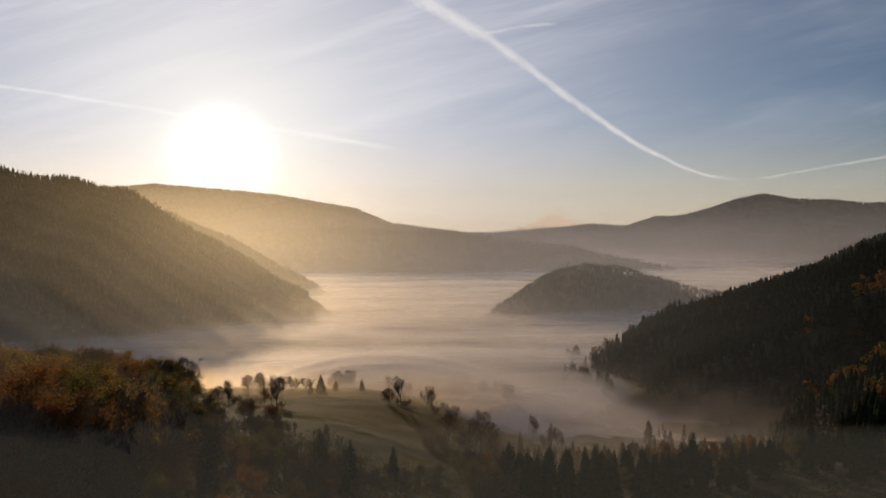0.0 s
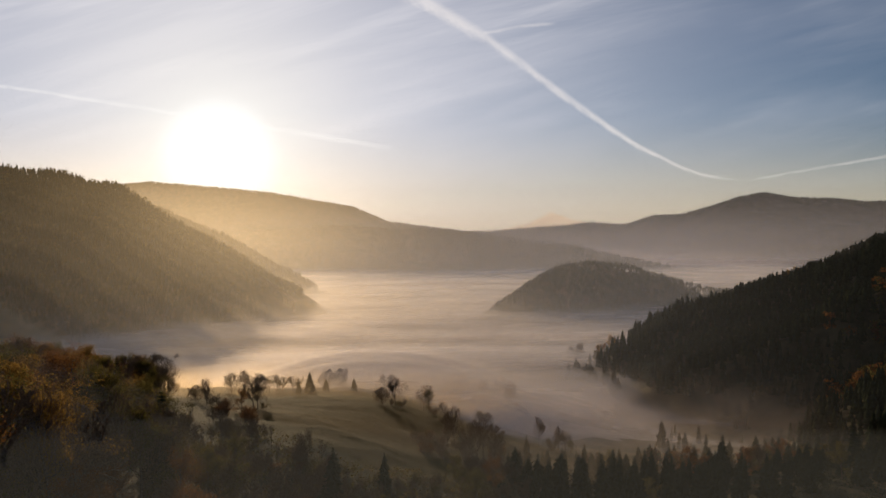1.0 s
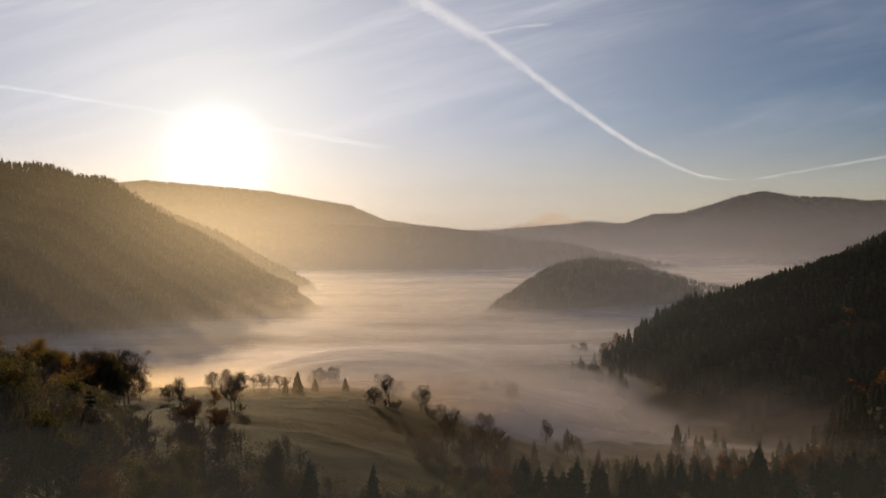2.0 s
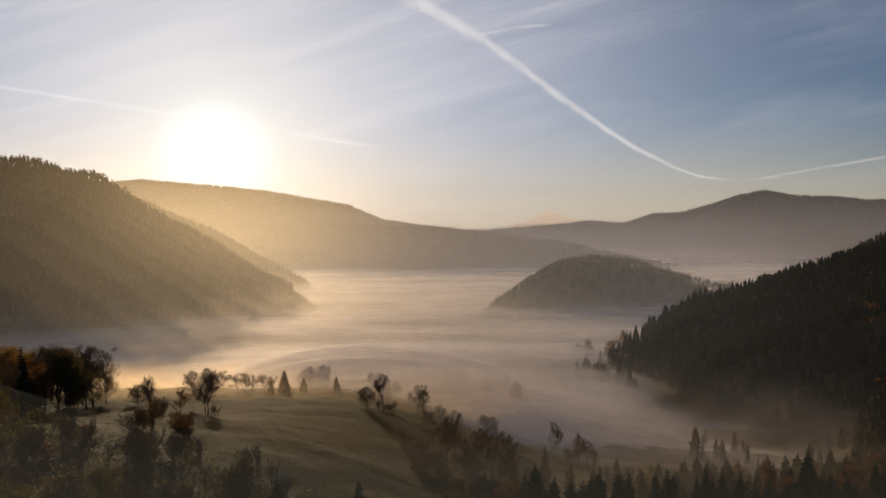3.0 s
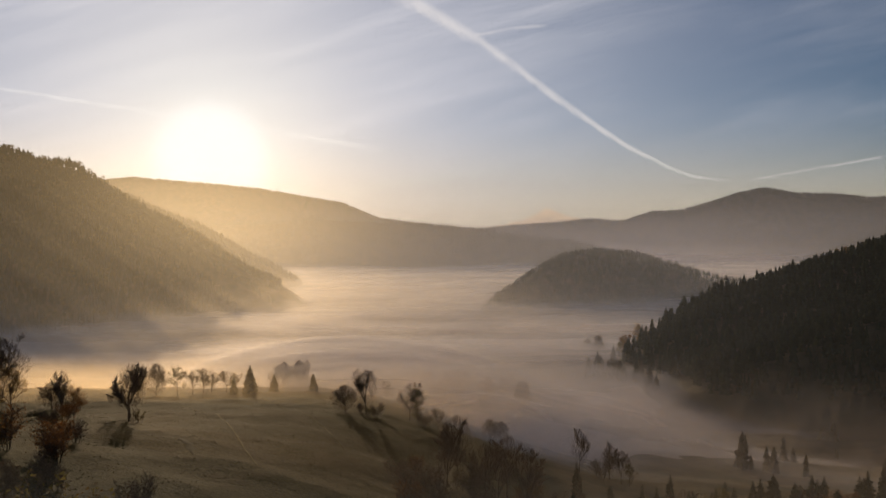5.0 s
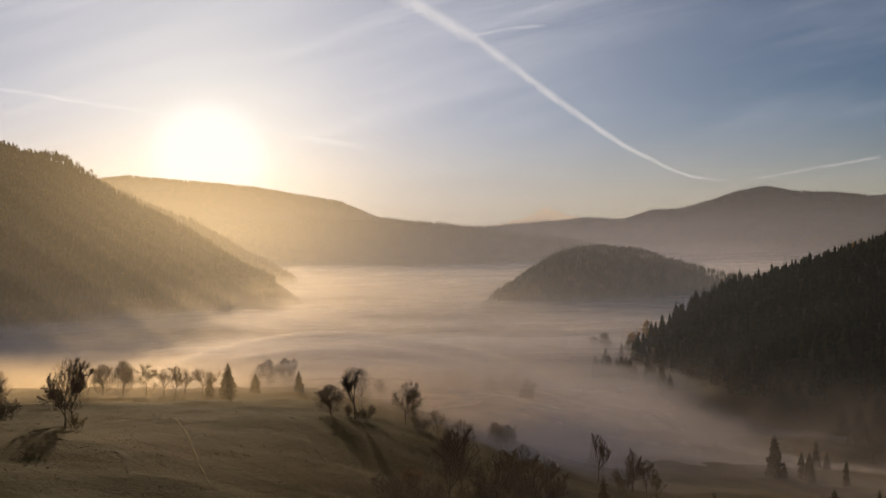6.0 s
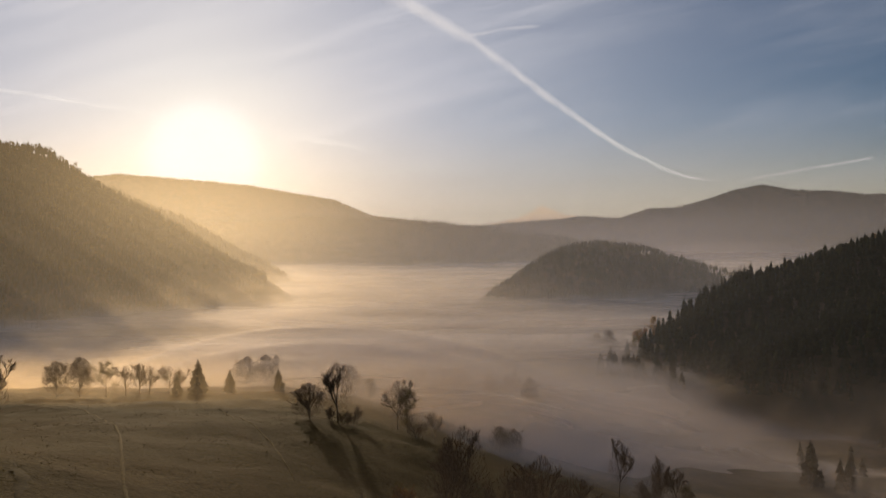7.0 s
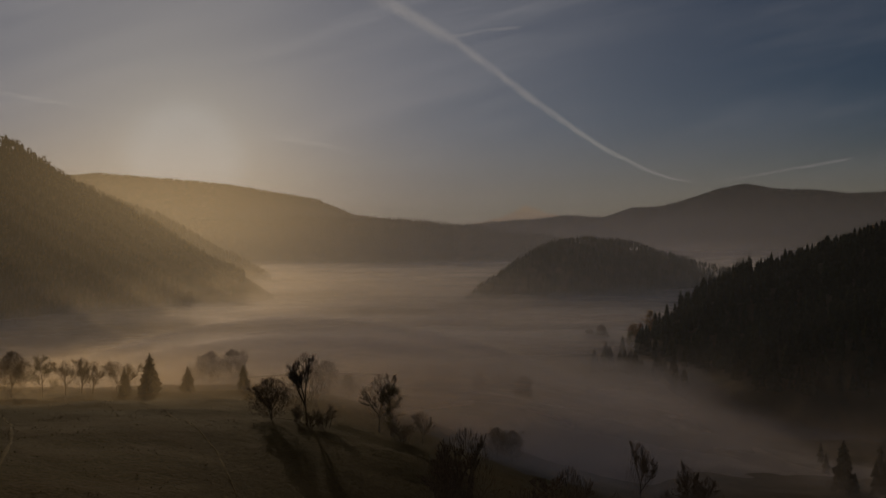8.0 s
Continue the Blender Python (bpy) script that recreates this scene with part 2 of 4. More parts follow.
def leaf_material(name, low, high, through=0.35):
    """Foliage: two tones by tree and by clump, with some light coming through."""
    m, t = material(name)
    isl = node(t, "ShaderNodeNewGeometry", 8)
    obj = node(t, "ShaderNodeObjectInfo", 5)
    n = mnoise(t, 0.5, 3)
    col = mix(t, (isl * 0.5 + obj * 0.3 + n.step(0.3, 0.7) * 0.4).low(1.0), low, high)
    d = node(t, "ShaderNodeBsdfDiffuse", Color=col, Roughness=0.6)
    tr = node(t, "ShaderNodeBsdfTranslucent", Color=col)
    finish(t, node(t, "ShaderNodeMixShader", _0=through, _1=d, _2=tr))
    return m


def turf_material(name, low, high):
    m, t = material(name)
    n = mnoise(t, 2.0, 5)
    p = node(t, "ShaderNodeBsdfPrincipled", Base_Color=mix(t, n.step(0.35, 0.65), low, high), Roughness=0.9)
    p.sock.node.inputs["Specular IOR Level"].default_value = 0.03
    finish(t, p)
    return m


def bark_material(name, low, high):
    m, t = material(name)
    n = mnoise(t, 3.0, 6)
    p = node(t, "ShaderNodeBsdfDiffuse", Color=mix(t, n.step(0.35, 0.65), low, high), Roughness=0.7)
    finish(t, p)
    return m


def fog_material(name, density, size, tint, cover, seed):
    """Droplets lying in a thin level layer: partly clear, the rest lit by sun and sky."""
    m, t = material(name)
    pos = node(t, "ShaderNodeNewGeometry", 0)
    sc = vmath(t, "MULTIPLY", pos, (1.0 / size[0], 1.0 / size[1], 1.0 / size[2]))
    sc = vmath(t, "ADD", sc, (seed, seed * 0.7, seed * 1.3))
    n = mnoise(t, 1.0, 3, sc, 0.45)
    sp = t.nodes.new("ShaderNodeSeparateXYZ")
    t.links.new(pos.sock, sp.inputs[0])
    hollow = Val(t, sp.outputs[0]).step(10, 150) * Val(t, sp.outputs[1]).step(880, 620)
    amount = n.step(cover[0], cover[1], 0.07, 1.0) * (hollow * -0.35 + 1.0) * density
    body = node(t, "ShaderNodeBsdfDiffuse", Color=tuple(0.88 * c for c in tint), Normal=xyz(t, *Vector((SUN.x * 0.6, SUN.y * 0.6, 0.8)).normalized()))
    onward = node(t, "ShaderNodeBsdfGlossy", Color=tint, Roughness=0.75)
    body = node(t, "ShaderNodeMixShader", _0=0.72, _1=body, _2=onward)
    clear = node(t, "ShaderNodeBsdfTransparent")
    finish(t, node(t, "ShaderNodeMixShader", _0=amount, _1=clear, _2=body))
    return m


def haze_material(name, density, cool, warm, forward, low=20.0, high=420.0, least=0.12, lobe=0.66, even=0.4, east=None):
    """Thin upright veil of moist air, thinning out with height: scatters sky light back and sun light onwards."""
    m, t = material(name)
    pos = node(t, "ShaderNodeNewGeometry", 0)
    s = t.nodes.new("ShaderNodeSeparateXYZ")
    t.links.new(pos.sock, s.inputs[0])
    amount = Val(t, s.outputs[2]).step(low, high, 1.0, least) * density
    if east:
        amount = amount * Val(t, s.outputs[0]).step(east[0], east[1], 1.0, 0.0)
    if high < 100:
        amount = amount * mnoise(t, 1.0, 3, vmath(t, "MULTIPLY", pos, (0.02, 0.02, 0.06))).step(0.3, 0.65, 0.25, 1.0)
    back = node(t, "ShaderNodeBsdfDiffuse", Color=cool)
    spread = node(t, "ShaderNodeBsdfTranslucent", Color=cool)
    back = node(t, "ShaderNodeMixShader", _0=even, _1=back, _2=spread)
    on = node(t, "ShaderNodeBsdfRefraction", Color=warm, Roughness=lobe, IOR=1.45)
    body = node(t, "ShaderNodeMixShader", _0=forward, _1=back, _2=on)
    clear = node(t, "ShaderNodeBsdfTransparent")
    finish(t, node(t, "ShaderNodeMixShader", _0=amount, _1=clear, _2=body))
    return m


GRASS = grass_material()
SPRUCE = leaf_material("spruce_needles", (0.016, 0.023, 0.013), (0.040, 0.046, 0.023), 0.08)
RUSSET = leaf_material("russet_leaves", (0.07, 0.034, 0.014), (0.19, 0.085, 0.026), 0.5)
GOLD = leaf_material("yellowing_birch_leaves", (0.105, 0.072, 0.019), (0.26, 0.150, 0.038), 0.55)
OLIVE = leaf_material("olive_green_leaves", (0.045, 0.042, 0.014), (0.13, 0.105, 0.03), 0.5)
BARK = bark_material("bark", (0.060, 0.046, 0.035), (0.14, 0.112, 0.086))

# ---- ground ----
ground = new("ground", sheet("ground", stretch_axis(-190, 330, 4.0, -5200, 5200), stretch_axis(40, 660, 4.0, -1500, 5300), ground_z, GRASS))
tagged(ground, "rolling valley ground with autumn meadow and wooded hills", "ground", kind="structure")

# ---- a mountain on the horizon, its pale haze put into a glowing colour ----
PALE, pt = material("pale_haze_glow")
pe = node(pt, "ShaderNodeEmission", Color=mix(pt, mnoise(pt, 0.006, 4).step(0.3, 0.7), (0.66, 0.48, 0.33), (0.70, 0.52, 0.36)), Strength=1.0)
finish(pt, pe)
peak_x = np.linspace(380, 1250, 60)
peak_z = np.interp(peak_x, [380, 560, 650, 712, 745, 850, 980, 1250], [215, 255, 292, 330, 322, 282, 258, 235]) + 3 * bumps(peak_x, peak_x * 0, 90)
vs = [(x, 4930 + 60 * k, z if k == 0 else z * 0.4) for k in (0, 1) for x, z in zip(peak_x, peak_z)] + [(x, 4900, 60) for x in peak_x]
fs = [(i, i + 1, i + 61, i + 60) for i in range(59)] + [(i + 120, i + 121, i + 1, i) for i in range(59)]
tagged(new("backdrop", mesh_of("backdrop", vs, fs, PALE)), "far mountain backdrop, its haze put into a pale glowing colour", "mountain", kind="structure")

# ---- fog in the valley ----
def fog_top(x, y):
    top = 39 + 5 * bumps(x, y * 1.6, 700) + 2.0 * bumps(x, y * 2, 190)
    top = top + 36 * np.exp(-((x + 60) / 120) ** 2 - ((y - 560) / 55) ** 2)
    top = top + 7 * np.exp(-((x - 60) / 110) ** 2 - ((y - 500) / 110) ** 2)
    return top - 16 * np.exp(-((x - 210) / 95) ** 2 - ((y - 600) / 115) ** 2) - 5 * smooth(20, 90, x) * smooth(900, 700, y)


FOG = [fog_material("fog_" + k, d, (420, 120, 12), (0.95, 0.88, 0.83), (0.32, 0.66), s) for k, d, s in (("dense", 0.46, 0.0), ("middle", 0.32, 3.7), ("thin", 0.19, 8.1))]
LAYERS = 10
fx, fy = stretch_axis(-300, 400, 14, -5000, 5000, 1.12, 150), stretch_axis(330, 1000, 14, 320, 5200, 1.12, 150)
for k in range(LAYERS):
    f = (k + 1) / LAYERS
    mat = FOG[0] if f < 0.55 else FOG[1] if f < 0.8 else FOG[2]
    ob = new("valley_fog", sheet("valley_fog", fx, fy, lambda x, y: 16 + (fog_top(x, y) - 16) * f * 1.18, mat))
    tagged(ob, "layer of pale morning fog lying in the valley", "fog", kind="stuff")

# ---- thin haze sheet over the woods in front, added to lift their dark tones ----
def air_material():
    m, t = material("woodland_lift_haze")
    pos = node(t, "ShaderNodeNewGeometry", 0)
    s = t.nodes.new("ShaderNodeSeparateXYZ")
    t.links.new(pos.sock, s.inputs[0])
    amount = Val(t, s.outputs[1]).step(150, 320, 1.0, 0.0) * 0.046
    body = node(t, "ShaderNodeBsdfDiffuse", Color=(0.80, 0.84, 0.76))
    finish(t, node(t, "ShaderNodeMixShader", _0=amount, _1=node(t, "ShaderNodeBsdfTransparent"), _2=body))
    return m


def air_z(x, y):
    return 175 - 0.197 * y - 14 - 0.0002 * np.maximum(y - 200, 0) ** 2 + 0.0045 * np.minimum(x + 20, 0) ** 2 * smooth(330, 200, y)


ob = new("woodland_haze", sheet("woodland_haze", np.linspace(-330, 330, 23), np.linspace(-60, 330, 24), air_z, air_material()))
tagged(ob, "thin haze sheet added above the autumn woods to lift their dark tones", "haze", kind="stuff")

# ---- haze between the hills ----
HAZE = haze_material("sunlit_haze", 0.036, (0.80, 0.82, 0.84), (1.0, 0.86, 0.58), 0.12, 20, 290, 0.0, 0.86, 0.29, east=(110, 420))
MILD = haze_material("middle_haze", 0.040, (0.82, 0.83, 0.88), (1.0, 0.86, 0.58), 0.11, 20, 330, 0.0, 0.86, 0.36)
DEEP = haze_material("deep_haze", 0.062, (0.84, 0.84, 0.95), (1.0, 0.86, 0.60), 0.13, 20, 380, 0.08, 0.80, 0.30)
THICK = haze_material("distant_haze", 0.15, (0.86, 0.84, 0.98), (1.0, 0.88, 0.70), 0.05, 30, 330, 0.1, 0.8, 0.22)
FOOT = haze_material("far_valley_fog", 0.40, (0.95, 0.84, 0.84), (1.0, 0.86, 0.72), 0.08, 20, 135, 0.0, 0.8, 0.25)
BANK = haze_material("low_fog_bank", 0.15, (0.72, 0.62, 0.56), (1.0, 0.82, 0.60), 0.30, 26, 68, 0.0, 0.8)
CREST = haze_material("crest_mist", 0.20, (0.95, 0.86, 0.76), (1.0, 0.78, 0.46), 0.38, 60, 80, 0.0, 0.9, east=(-20, 80))
GOLDEN = haze_material("meadow_mist", 0.085, (0.95, 0.86, 0.72), (1.0, 0.76, 0.42), 0.34, 70, 87, 0.0, 0.9, east=(-30, 50))
THICKET = haze_material("thicket_mist", 0.11, (0.62, 0.52, 0.42), (1.0, 0.78, 0.48), 0.30, 56, 108, 0.0, 0.85, east=(100, 200))
SOFT = haze_material("fog_breath", 0.135, (0.92, 0.86, 0.82), (1.0, 0.84, 0.58), 0.26, 34, 98, 0.0, 0.9, 0.2)
VEILS = [(y, HAZE) for y in (460, 580, 700, 800, 900)] + [(y, MILD) for y in (1010, 1090, 1170, 1250, 1330, 1420, 1520)]
VEILS += [(y, DEEP) for y in (1660, 1780, 2050, 2350, 2700, 3000)]
VEILS += [(y, THICK) for y in (3600, 3850, 4100)]
VEILS += [(y, FOOT) for y in (3470, 3650, 3900, 4300)]


def veil_of(name, x0, x1, y, z0, z1, mat, label):
    me = mesh_of(name, [(x0, y, z0), (x1, y, z0), (x1, y, z1), (x0, y, z1)], [(0, 1, 2, 3)], mat, False)
    return tagged(new(name, me), label, "haze", kind="stuff")


for y, mat in VEILS:
    veil_of("morning_haze", -0.75 * y - 300, 0.75 * y + 300, y, 0, 430, mat, "thin veil of sunlit morning haze over the valley")
for y in (740, 870, 1000, 1110, 1210, 1300, 1480, 1700):
    veil_of("fog_breath", -0.75 * y, 120 if y < 1060 else 0.5 * y, y, 20, 99, SOFT, "soft breath of fog rising at the foot of the hills")
for y in range(386, 700, 42):
    veil_of("low_fog", -60, 360, y, 10, 71, BANK, "low drifting fog in the hollow below the meadow")
for y in (452, 466, 480, 494, 507):
    veil_of("meadow_mist", -220, 52, y, 60, 88, GOLDEN, "thin golden mist lying on the sunlit meadow")
for y in (336, 353):
    veil_of("thicket_mist", -75, 210, y, 40, 109, THICKET, "thin warm mist drifting past the bare thicket")
for y in (520, 533, 546, 560, 576, 594):
    veil_of("crest_mist", -330, 82, y, 40, 82, CREST, "sunlit mist drifting over the meadow crest")


# ---- woods, far off ----
def spruce_shape(tiers, sides, rng, wide=0.2):
    """A jagged conifer of height 1: tiers of drooping ragged skirts."""
    vs, fs = [], []
    for i in range(tiers):
        z0, z1 = 0.08 + 0.9 * (i / tiers) ** 1.05, 0.08 + 0.9 * min(1.0, (i + 1.75) / tiers)
        r = wide * (1 - i / tiers) ** 0.85 + 0.015
        top = len(vs)
        vs.append((rng.normal(0, 0.004), rng.normal(0, 0.004), z1))
        turn = rng.uniform(0, 6.28)
        for j in range(sides):
            a = turn + 6.283 * j / sides
            q = r * (rng.uniform(0.85, 1.15) if j % 2 == 0 else rng.uniform(0.45, 0.65))
            vs.append((q * math.cos(a), q * math.sin(a), z0 + (0 if j % 2 == 0 else 0.03)))
        for j in range(sides):
            fs.append((top, top + 1 + j, top + 1 + (j + 1) % sides))
    return np.array(vs), np.array(fs)


def leafy_shape(n, rng, wide=0.3, low=0.18):
    """A round-headed tree of height 1: loose triangles of foliage about uneven lobes."""
    vs, fs = [], []
    lobes = [(rng.normal(0, wide * 0.4), rng.normal(0, wide * 0.4), rng.uniform(low + 0.15, 0.85), rng.uniform(0.5, 0.9)) for _ in range(7)]
    for i in range(n):
        lx, ly, lz, s = lobes[i % 7]
        d = rng.normal(size=3)
        d /= np.linalg.norm(d)
        rr = wide * s * rng.uniform(0.55, 1.0) * (1.15 - 0.5 * lz)
        c = np.array((lx, ly, lz)) + d * rr * np.array((1, 1, 0.8))
        a, b = rng.normal(size=3), rng.normal(size=3)
        e = rng.uniform(0.05, 0.09)
        k = len(vs)
        vs += [c + a / np.linalg.norm(a) * e, c + b / np.linalg.norm(b) * e, c - (a + b) / np.linalg.norm(a + b) * e]
        fs.append((k, k + 1, k + 2))
    return np.array(vs), np.array(fs)


def wood(name, shapes, places, material, label):
    """Many trees in one mesh: places are rows of x, y, z, height, width factor."""
    rng = np.random.RandomState(len(places))
    allv, allf, n = [], [], 0
    which = rng.randint(0, len(shapes), len(places))
    for s, (sv, sf) in enumerate(shapes):
        p = places[which == s]
        if not len(p):
            continue
        a = rng.uniform(0, 6.283, len(p))
        ca, sa = np.cos(a)[:, None], np.sin(a)[:, None]
        h, w = p[:, 3:4], p[:, 3:4] * p[:, 4:5]
        X = (sv[None, :, 0] * ca - sv[None, :, 1] * sa) * w + p[:, 0:1]
        Y = (sv[None, :, 0] * sa + sv[None, :, 1] * ca) * w + p[:, 1:2]
        Z = sv[None, :, 2] * h + p[:, 2:3]
        allv.append(np.stack([X, Y, Z], 2).reshape(-1, 3))
        allf.append((sf[None] + (n + np.arange(len(p)) * len(sv))[:, None, None]).reshape(-1, 3))
        n += len(p) * len(sv)
    vs, fs = np.concatenate(allv), np.concatenate(allf)
    me = bpy.data.meshes.new(name)
    me.vertices.add(len(vs))
    me.vertices.foreach_set("co", vs.astype(np.float32).ravel())
    me.loops.add(3 * len(fs))
    me.loops.foreach_set("vertex_index", fs.astype(np.int32).ravel())
    me.polygons.add(len(fs))
    me.polygons.foreach_set("loop_start", np.arange(0, 3 * len(fs), 3, dtype=np.int32))
    me.update(calc_edges=True)
    me.shade_smooth()
    me.materials.append(material)
    return tagged(new(name, me), label, "forest", kind="stuff")


def scatter(rng, n, x0, x1, y0, y1, keep, tall=(12, 19), sink=0.4):
    x, y = rng.uniform(x0, x1, n), rng.uniform(y0, y1, n)
    z = ground_z(x, y)
    ok = keep(x, y, z)
    x, y, z = x[ok], y[ok], z[ok]
    h = rng.uniform(tall[0], tall[1], len(x)) * rng.choice([0.75, 1.0, 1.0, 1.15], len(x))
    return np.stack([x, y, z - sink, h, rng.uniform(0.8, 1.25, len(x))], 1)


rng = np.random.RandomState(11)
SPIRES = [spruce_shape(4, 8, rng, 0.20) for _ in range(6)]
STUBS = [spruce_shape(2, 6, rng, 0.22) for _ in range(3)]
LEAFY = [leafy_shape(70, rng) for _ in range(6)]


def woods():
    r = np.random.RandomState(5)
    p = scatter(r, 21000, -1000, -250, 1020, 1700, lambda x, y, z: (z > 26) & (x < -0.18 * y) & (x > -0.75 * y), (9, 14))
    wood("hillside_forest", SPIRES, p[: int(len(p) * 0.88)], SPRUCE, "dense dark conifer forest covering the steep hillside")
    wood("hillside_forest", LEAFY, p[int(len(p) * 0.88):], OLIVE, "scattered broadleaf trees among the conifers on the hillside")
    p = scatter(r, 5500, -1100, -300, 1800, 2060, lambda x, y, z: z > 24, (12, 18))
    wood("spur_forest", SPIRES, p, SPRUCE, "conifer forest on the spur behind the hill")
    p = scatter(r, 15000, 40, 760, 1270, 1720, lambda x, y, z: (z > 22), (6.5, 10.5))
    wood("knoll_forest", SPIRES, p, SPRUCE, "dark conifer forest covering the rounded knoll")
    p = scatter(r, 17000, 130, 800, 340, 1300, lambda x, y, z: (z > 33 + 3 * bumps(x, y, 130)) & (x < 0.72 * y) & (x > east_foot(y) + 12), (11, 19))
    broad = (p[:, 0] > 0.46 * p[:, 1]) & (p[:, 1] < 720)
    broad &= bumps(p[:, 0] + 50, p[:, 1], 170) + 0.4 * bumps(p[:, 0], p[:, 1], 40) > 0.35
    wood("slope_forest", SPIRES, p[~broad], SPRUCE, "dark spruce forest on the eastern slope")
    q = p[broad]
    wood("slope_broadleaf", LEAFY, q[::2], RUSSET, "russet autumn broadleaf trees on the eastern slope")
    wood("slope_broadleaf", LEAFY, q[1::2], OLIVE, "olive broadleaf trees on the eastern slope")
    p = scatter(r, 12, 120, 250, 500, 640, lambda x, y, z: z < 40, (9, 14))
    wood("hollow_trees", SPIRES, p, SPRUCE, "scattered spruces standing in the foggy hollow")
    for line, name, spread in ((SIDE_RIDGE, "side_ridge", 260), (RIGHT_RIDGE, "mountain", 90), (SUN_RIDGE, "sunward_ridge", 60)):
        s = np.array(line)
        t = r.uniform(0, len(line) - 1, 5000)
        i = t.astype(int)
        f = (t - i)[:, None]
        c = s[i] * (1 - f) + s[i + 1] * f
        x, y = c[:, 0] + r.normal(0, 14, 5000), c[:, 1] - np.abs(r.normal(0, spread, 5000)) + 12
        z = ground_z(x, y)
        ok = z > 30
        p = np.stack([x, y, z - 1, r.uniform(10, 17, 5000), r.uniform(0.9, 1.4, 5000)], 1)[ok]
        wood(name + "_forest", STUBS, p, SPRUCE, "distant forest along the ridge, blue with haze")


woods()


# ---- single trees ----
def part(name, mesh, parent, label=""):
    ob = new(name, mesh)
    ob.parent = parent
    if name in JOINED:
        tagged(ob, kind="stuff")
    return tagged(ob, label) if label else ob


JOINED = ("branchwork", "twig_spray", "brushwood")


def tube(vs, fs, a, b, ra, rb, sides=5):
    """A tapered length of stem from a to b."""
    a, b = np.asarray(a, float), np.asarray(b, float)
    d = b - a
    d = d / (np.linalg.norm(d) + 1e-9)
    s = np.cross(d, (0.3, 0.9, 0.1) if abs(d[2]) > 0.8 else (0, 0, 1))
    s = s / np.linalg.norm(s)
    q = np.cross(d, s)
    k = len(vs)
    for c, r in ((a, ra), (b, rb)):
        for i in range(sides):
            w = 6.283 * i / sides
            vs.append(tuple(c + r * (math.cos(w) * s + math.sin(w) * q)))
    for i in range(sides):
        j = (i + 1) % sides
        fs.append((k + i, k + j, k + sides + j, k + sides + i))


def grow(rng, height, spread, levels, upright=0.6, first=0.25, kids=(4, 7), droop=0.1):
    """A branching skeleton: rows of (start, end, radius, radius, level)."""
    out = []

    def limb(p, d, length, r, level):
        n = (4, 3, 2, 1)[level]
        pts = [p]
        for i in range(n):
            d = d + rng.normal(0, 0.05 if level == 0 else 0.14, 3) + np.array((0, 0, 0.08 * upright))
            d = d / np.linalg.norm(d)
            q = pts[-1] + d * length / n
            out.append((pts[-1], q, r * (1 - 0.75 * i / n) + 0.008, r * (1 - 0.75 * (i + 1) / n) + 0.008, level))
            pts.append(q)
        if level + 1 < levels:
            m = rng.randint(kids[0], kids[1] + 1) + (7 if level == 0 else 0)
            for c in range(m):
                f = (first + (0.99 - first) * (c + rng.uniform(0, 1)) / m) if level == 0 else rng.uniform(0.2, 1.0)
                i = min(int(f * n), n - 1)
                at = pts[i] + (pts[i + 1] - pts[i]) * (f * n - i)
                a = rng.uniform(0, 6.283)
                side = np.array((math.cos(a), math.sin(a), rng.uniform(-droop, 0.8) * upright))
                nd = side * spread + d * (0.25 + 0.3 * f if level == 0 else 0.55)
                nd = nd / np.linalg.norm(nd)
                l2 = length * (0.54 if level == 0 else 0.5) * rng.uniform(0.65, 1.1) * ((1.2 - 0.8 * f) if level == 0 else 1)
                limb(at, nd, l2, r * (0.42 if level == 0 else 0.45), level + 1)

    limb(np.zeros(3), np.array((0, 0, 1.0)), height, height * 0.015, 0)
    return out


def stems(name, rows, wanted, sides, material, least=0.03):
    vs, fs = [], []
    for a, b, ra, rb, lv in rows:
        if lv in wanted:
            tube(vs, fs, a, b, max(ra, least), max(rb, 0.75 * least), sides)
    return mesh_of(name, vs, fs, material)


def leaf_mesh(name, rows, rng, n, size, material, levels=(2, 3), loose=0.7, slim=0.8, rising=0.0):
    """Leaves, or fine twig ends where slim, in clumps along the outer twigs."""
    ends = [r for r in rows if r[4] in levels]
    pick_end = rng.randint(0, len(ends), n)
    a, b = np.array([e[0] for e in ends])[pick_end], np.array([e[1] for e in ends])[pick_end]
    c = a + (b - a) * rng.uniform(0, 1.2, (n, 1)) + rng.normal(0, loose, (n, 3))
    p, q = rng.normal(size=(n, 3)), rng.normal(size=(n, 3))
    p = p + rising * (np.array((0, 0, 1.2)) + (b - a) / (np.linalg.norm(b - a, axis=1, keepdims=True) + 1e-6))
    p = p / np.linalg.norm(p, axis=1, keepdims=True) * size * rng.uniform(0.7, 1.3, (n, 1))
    q = q / np.linalg.norm(q, axis=1, keepdims=True) * size * slim
    vs = np.stack([c - p, c + q, c + p], 1).reshape(-1, 3)
    return mesh_of(name, vs.tolist(), np.arange(3 * n).reshape(-1, 3).tolist(), material, False)


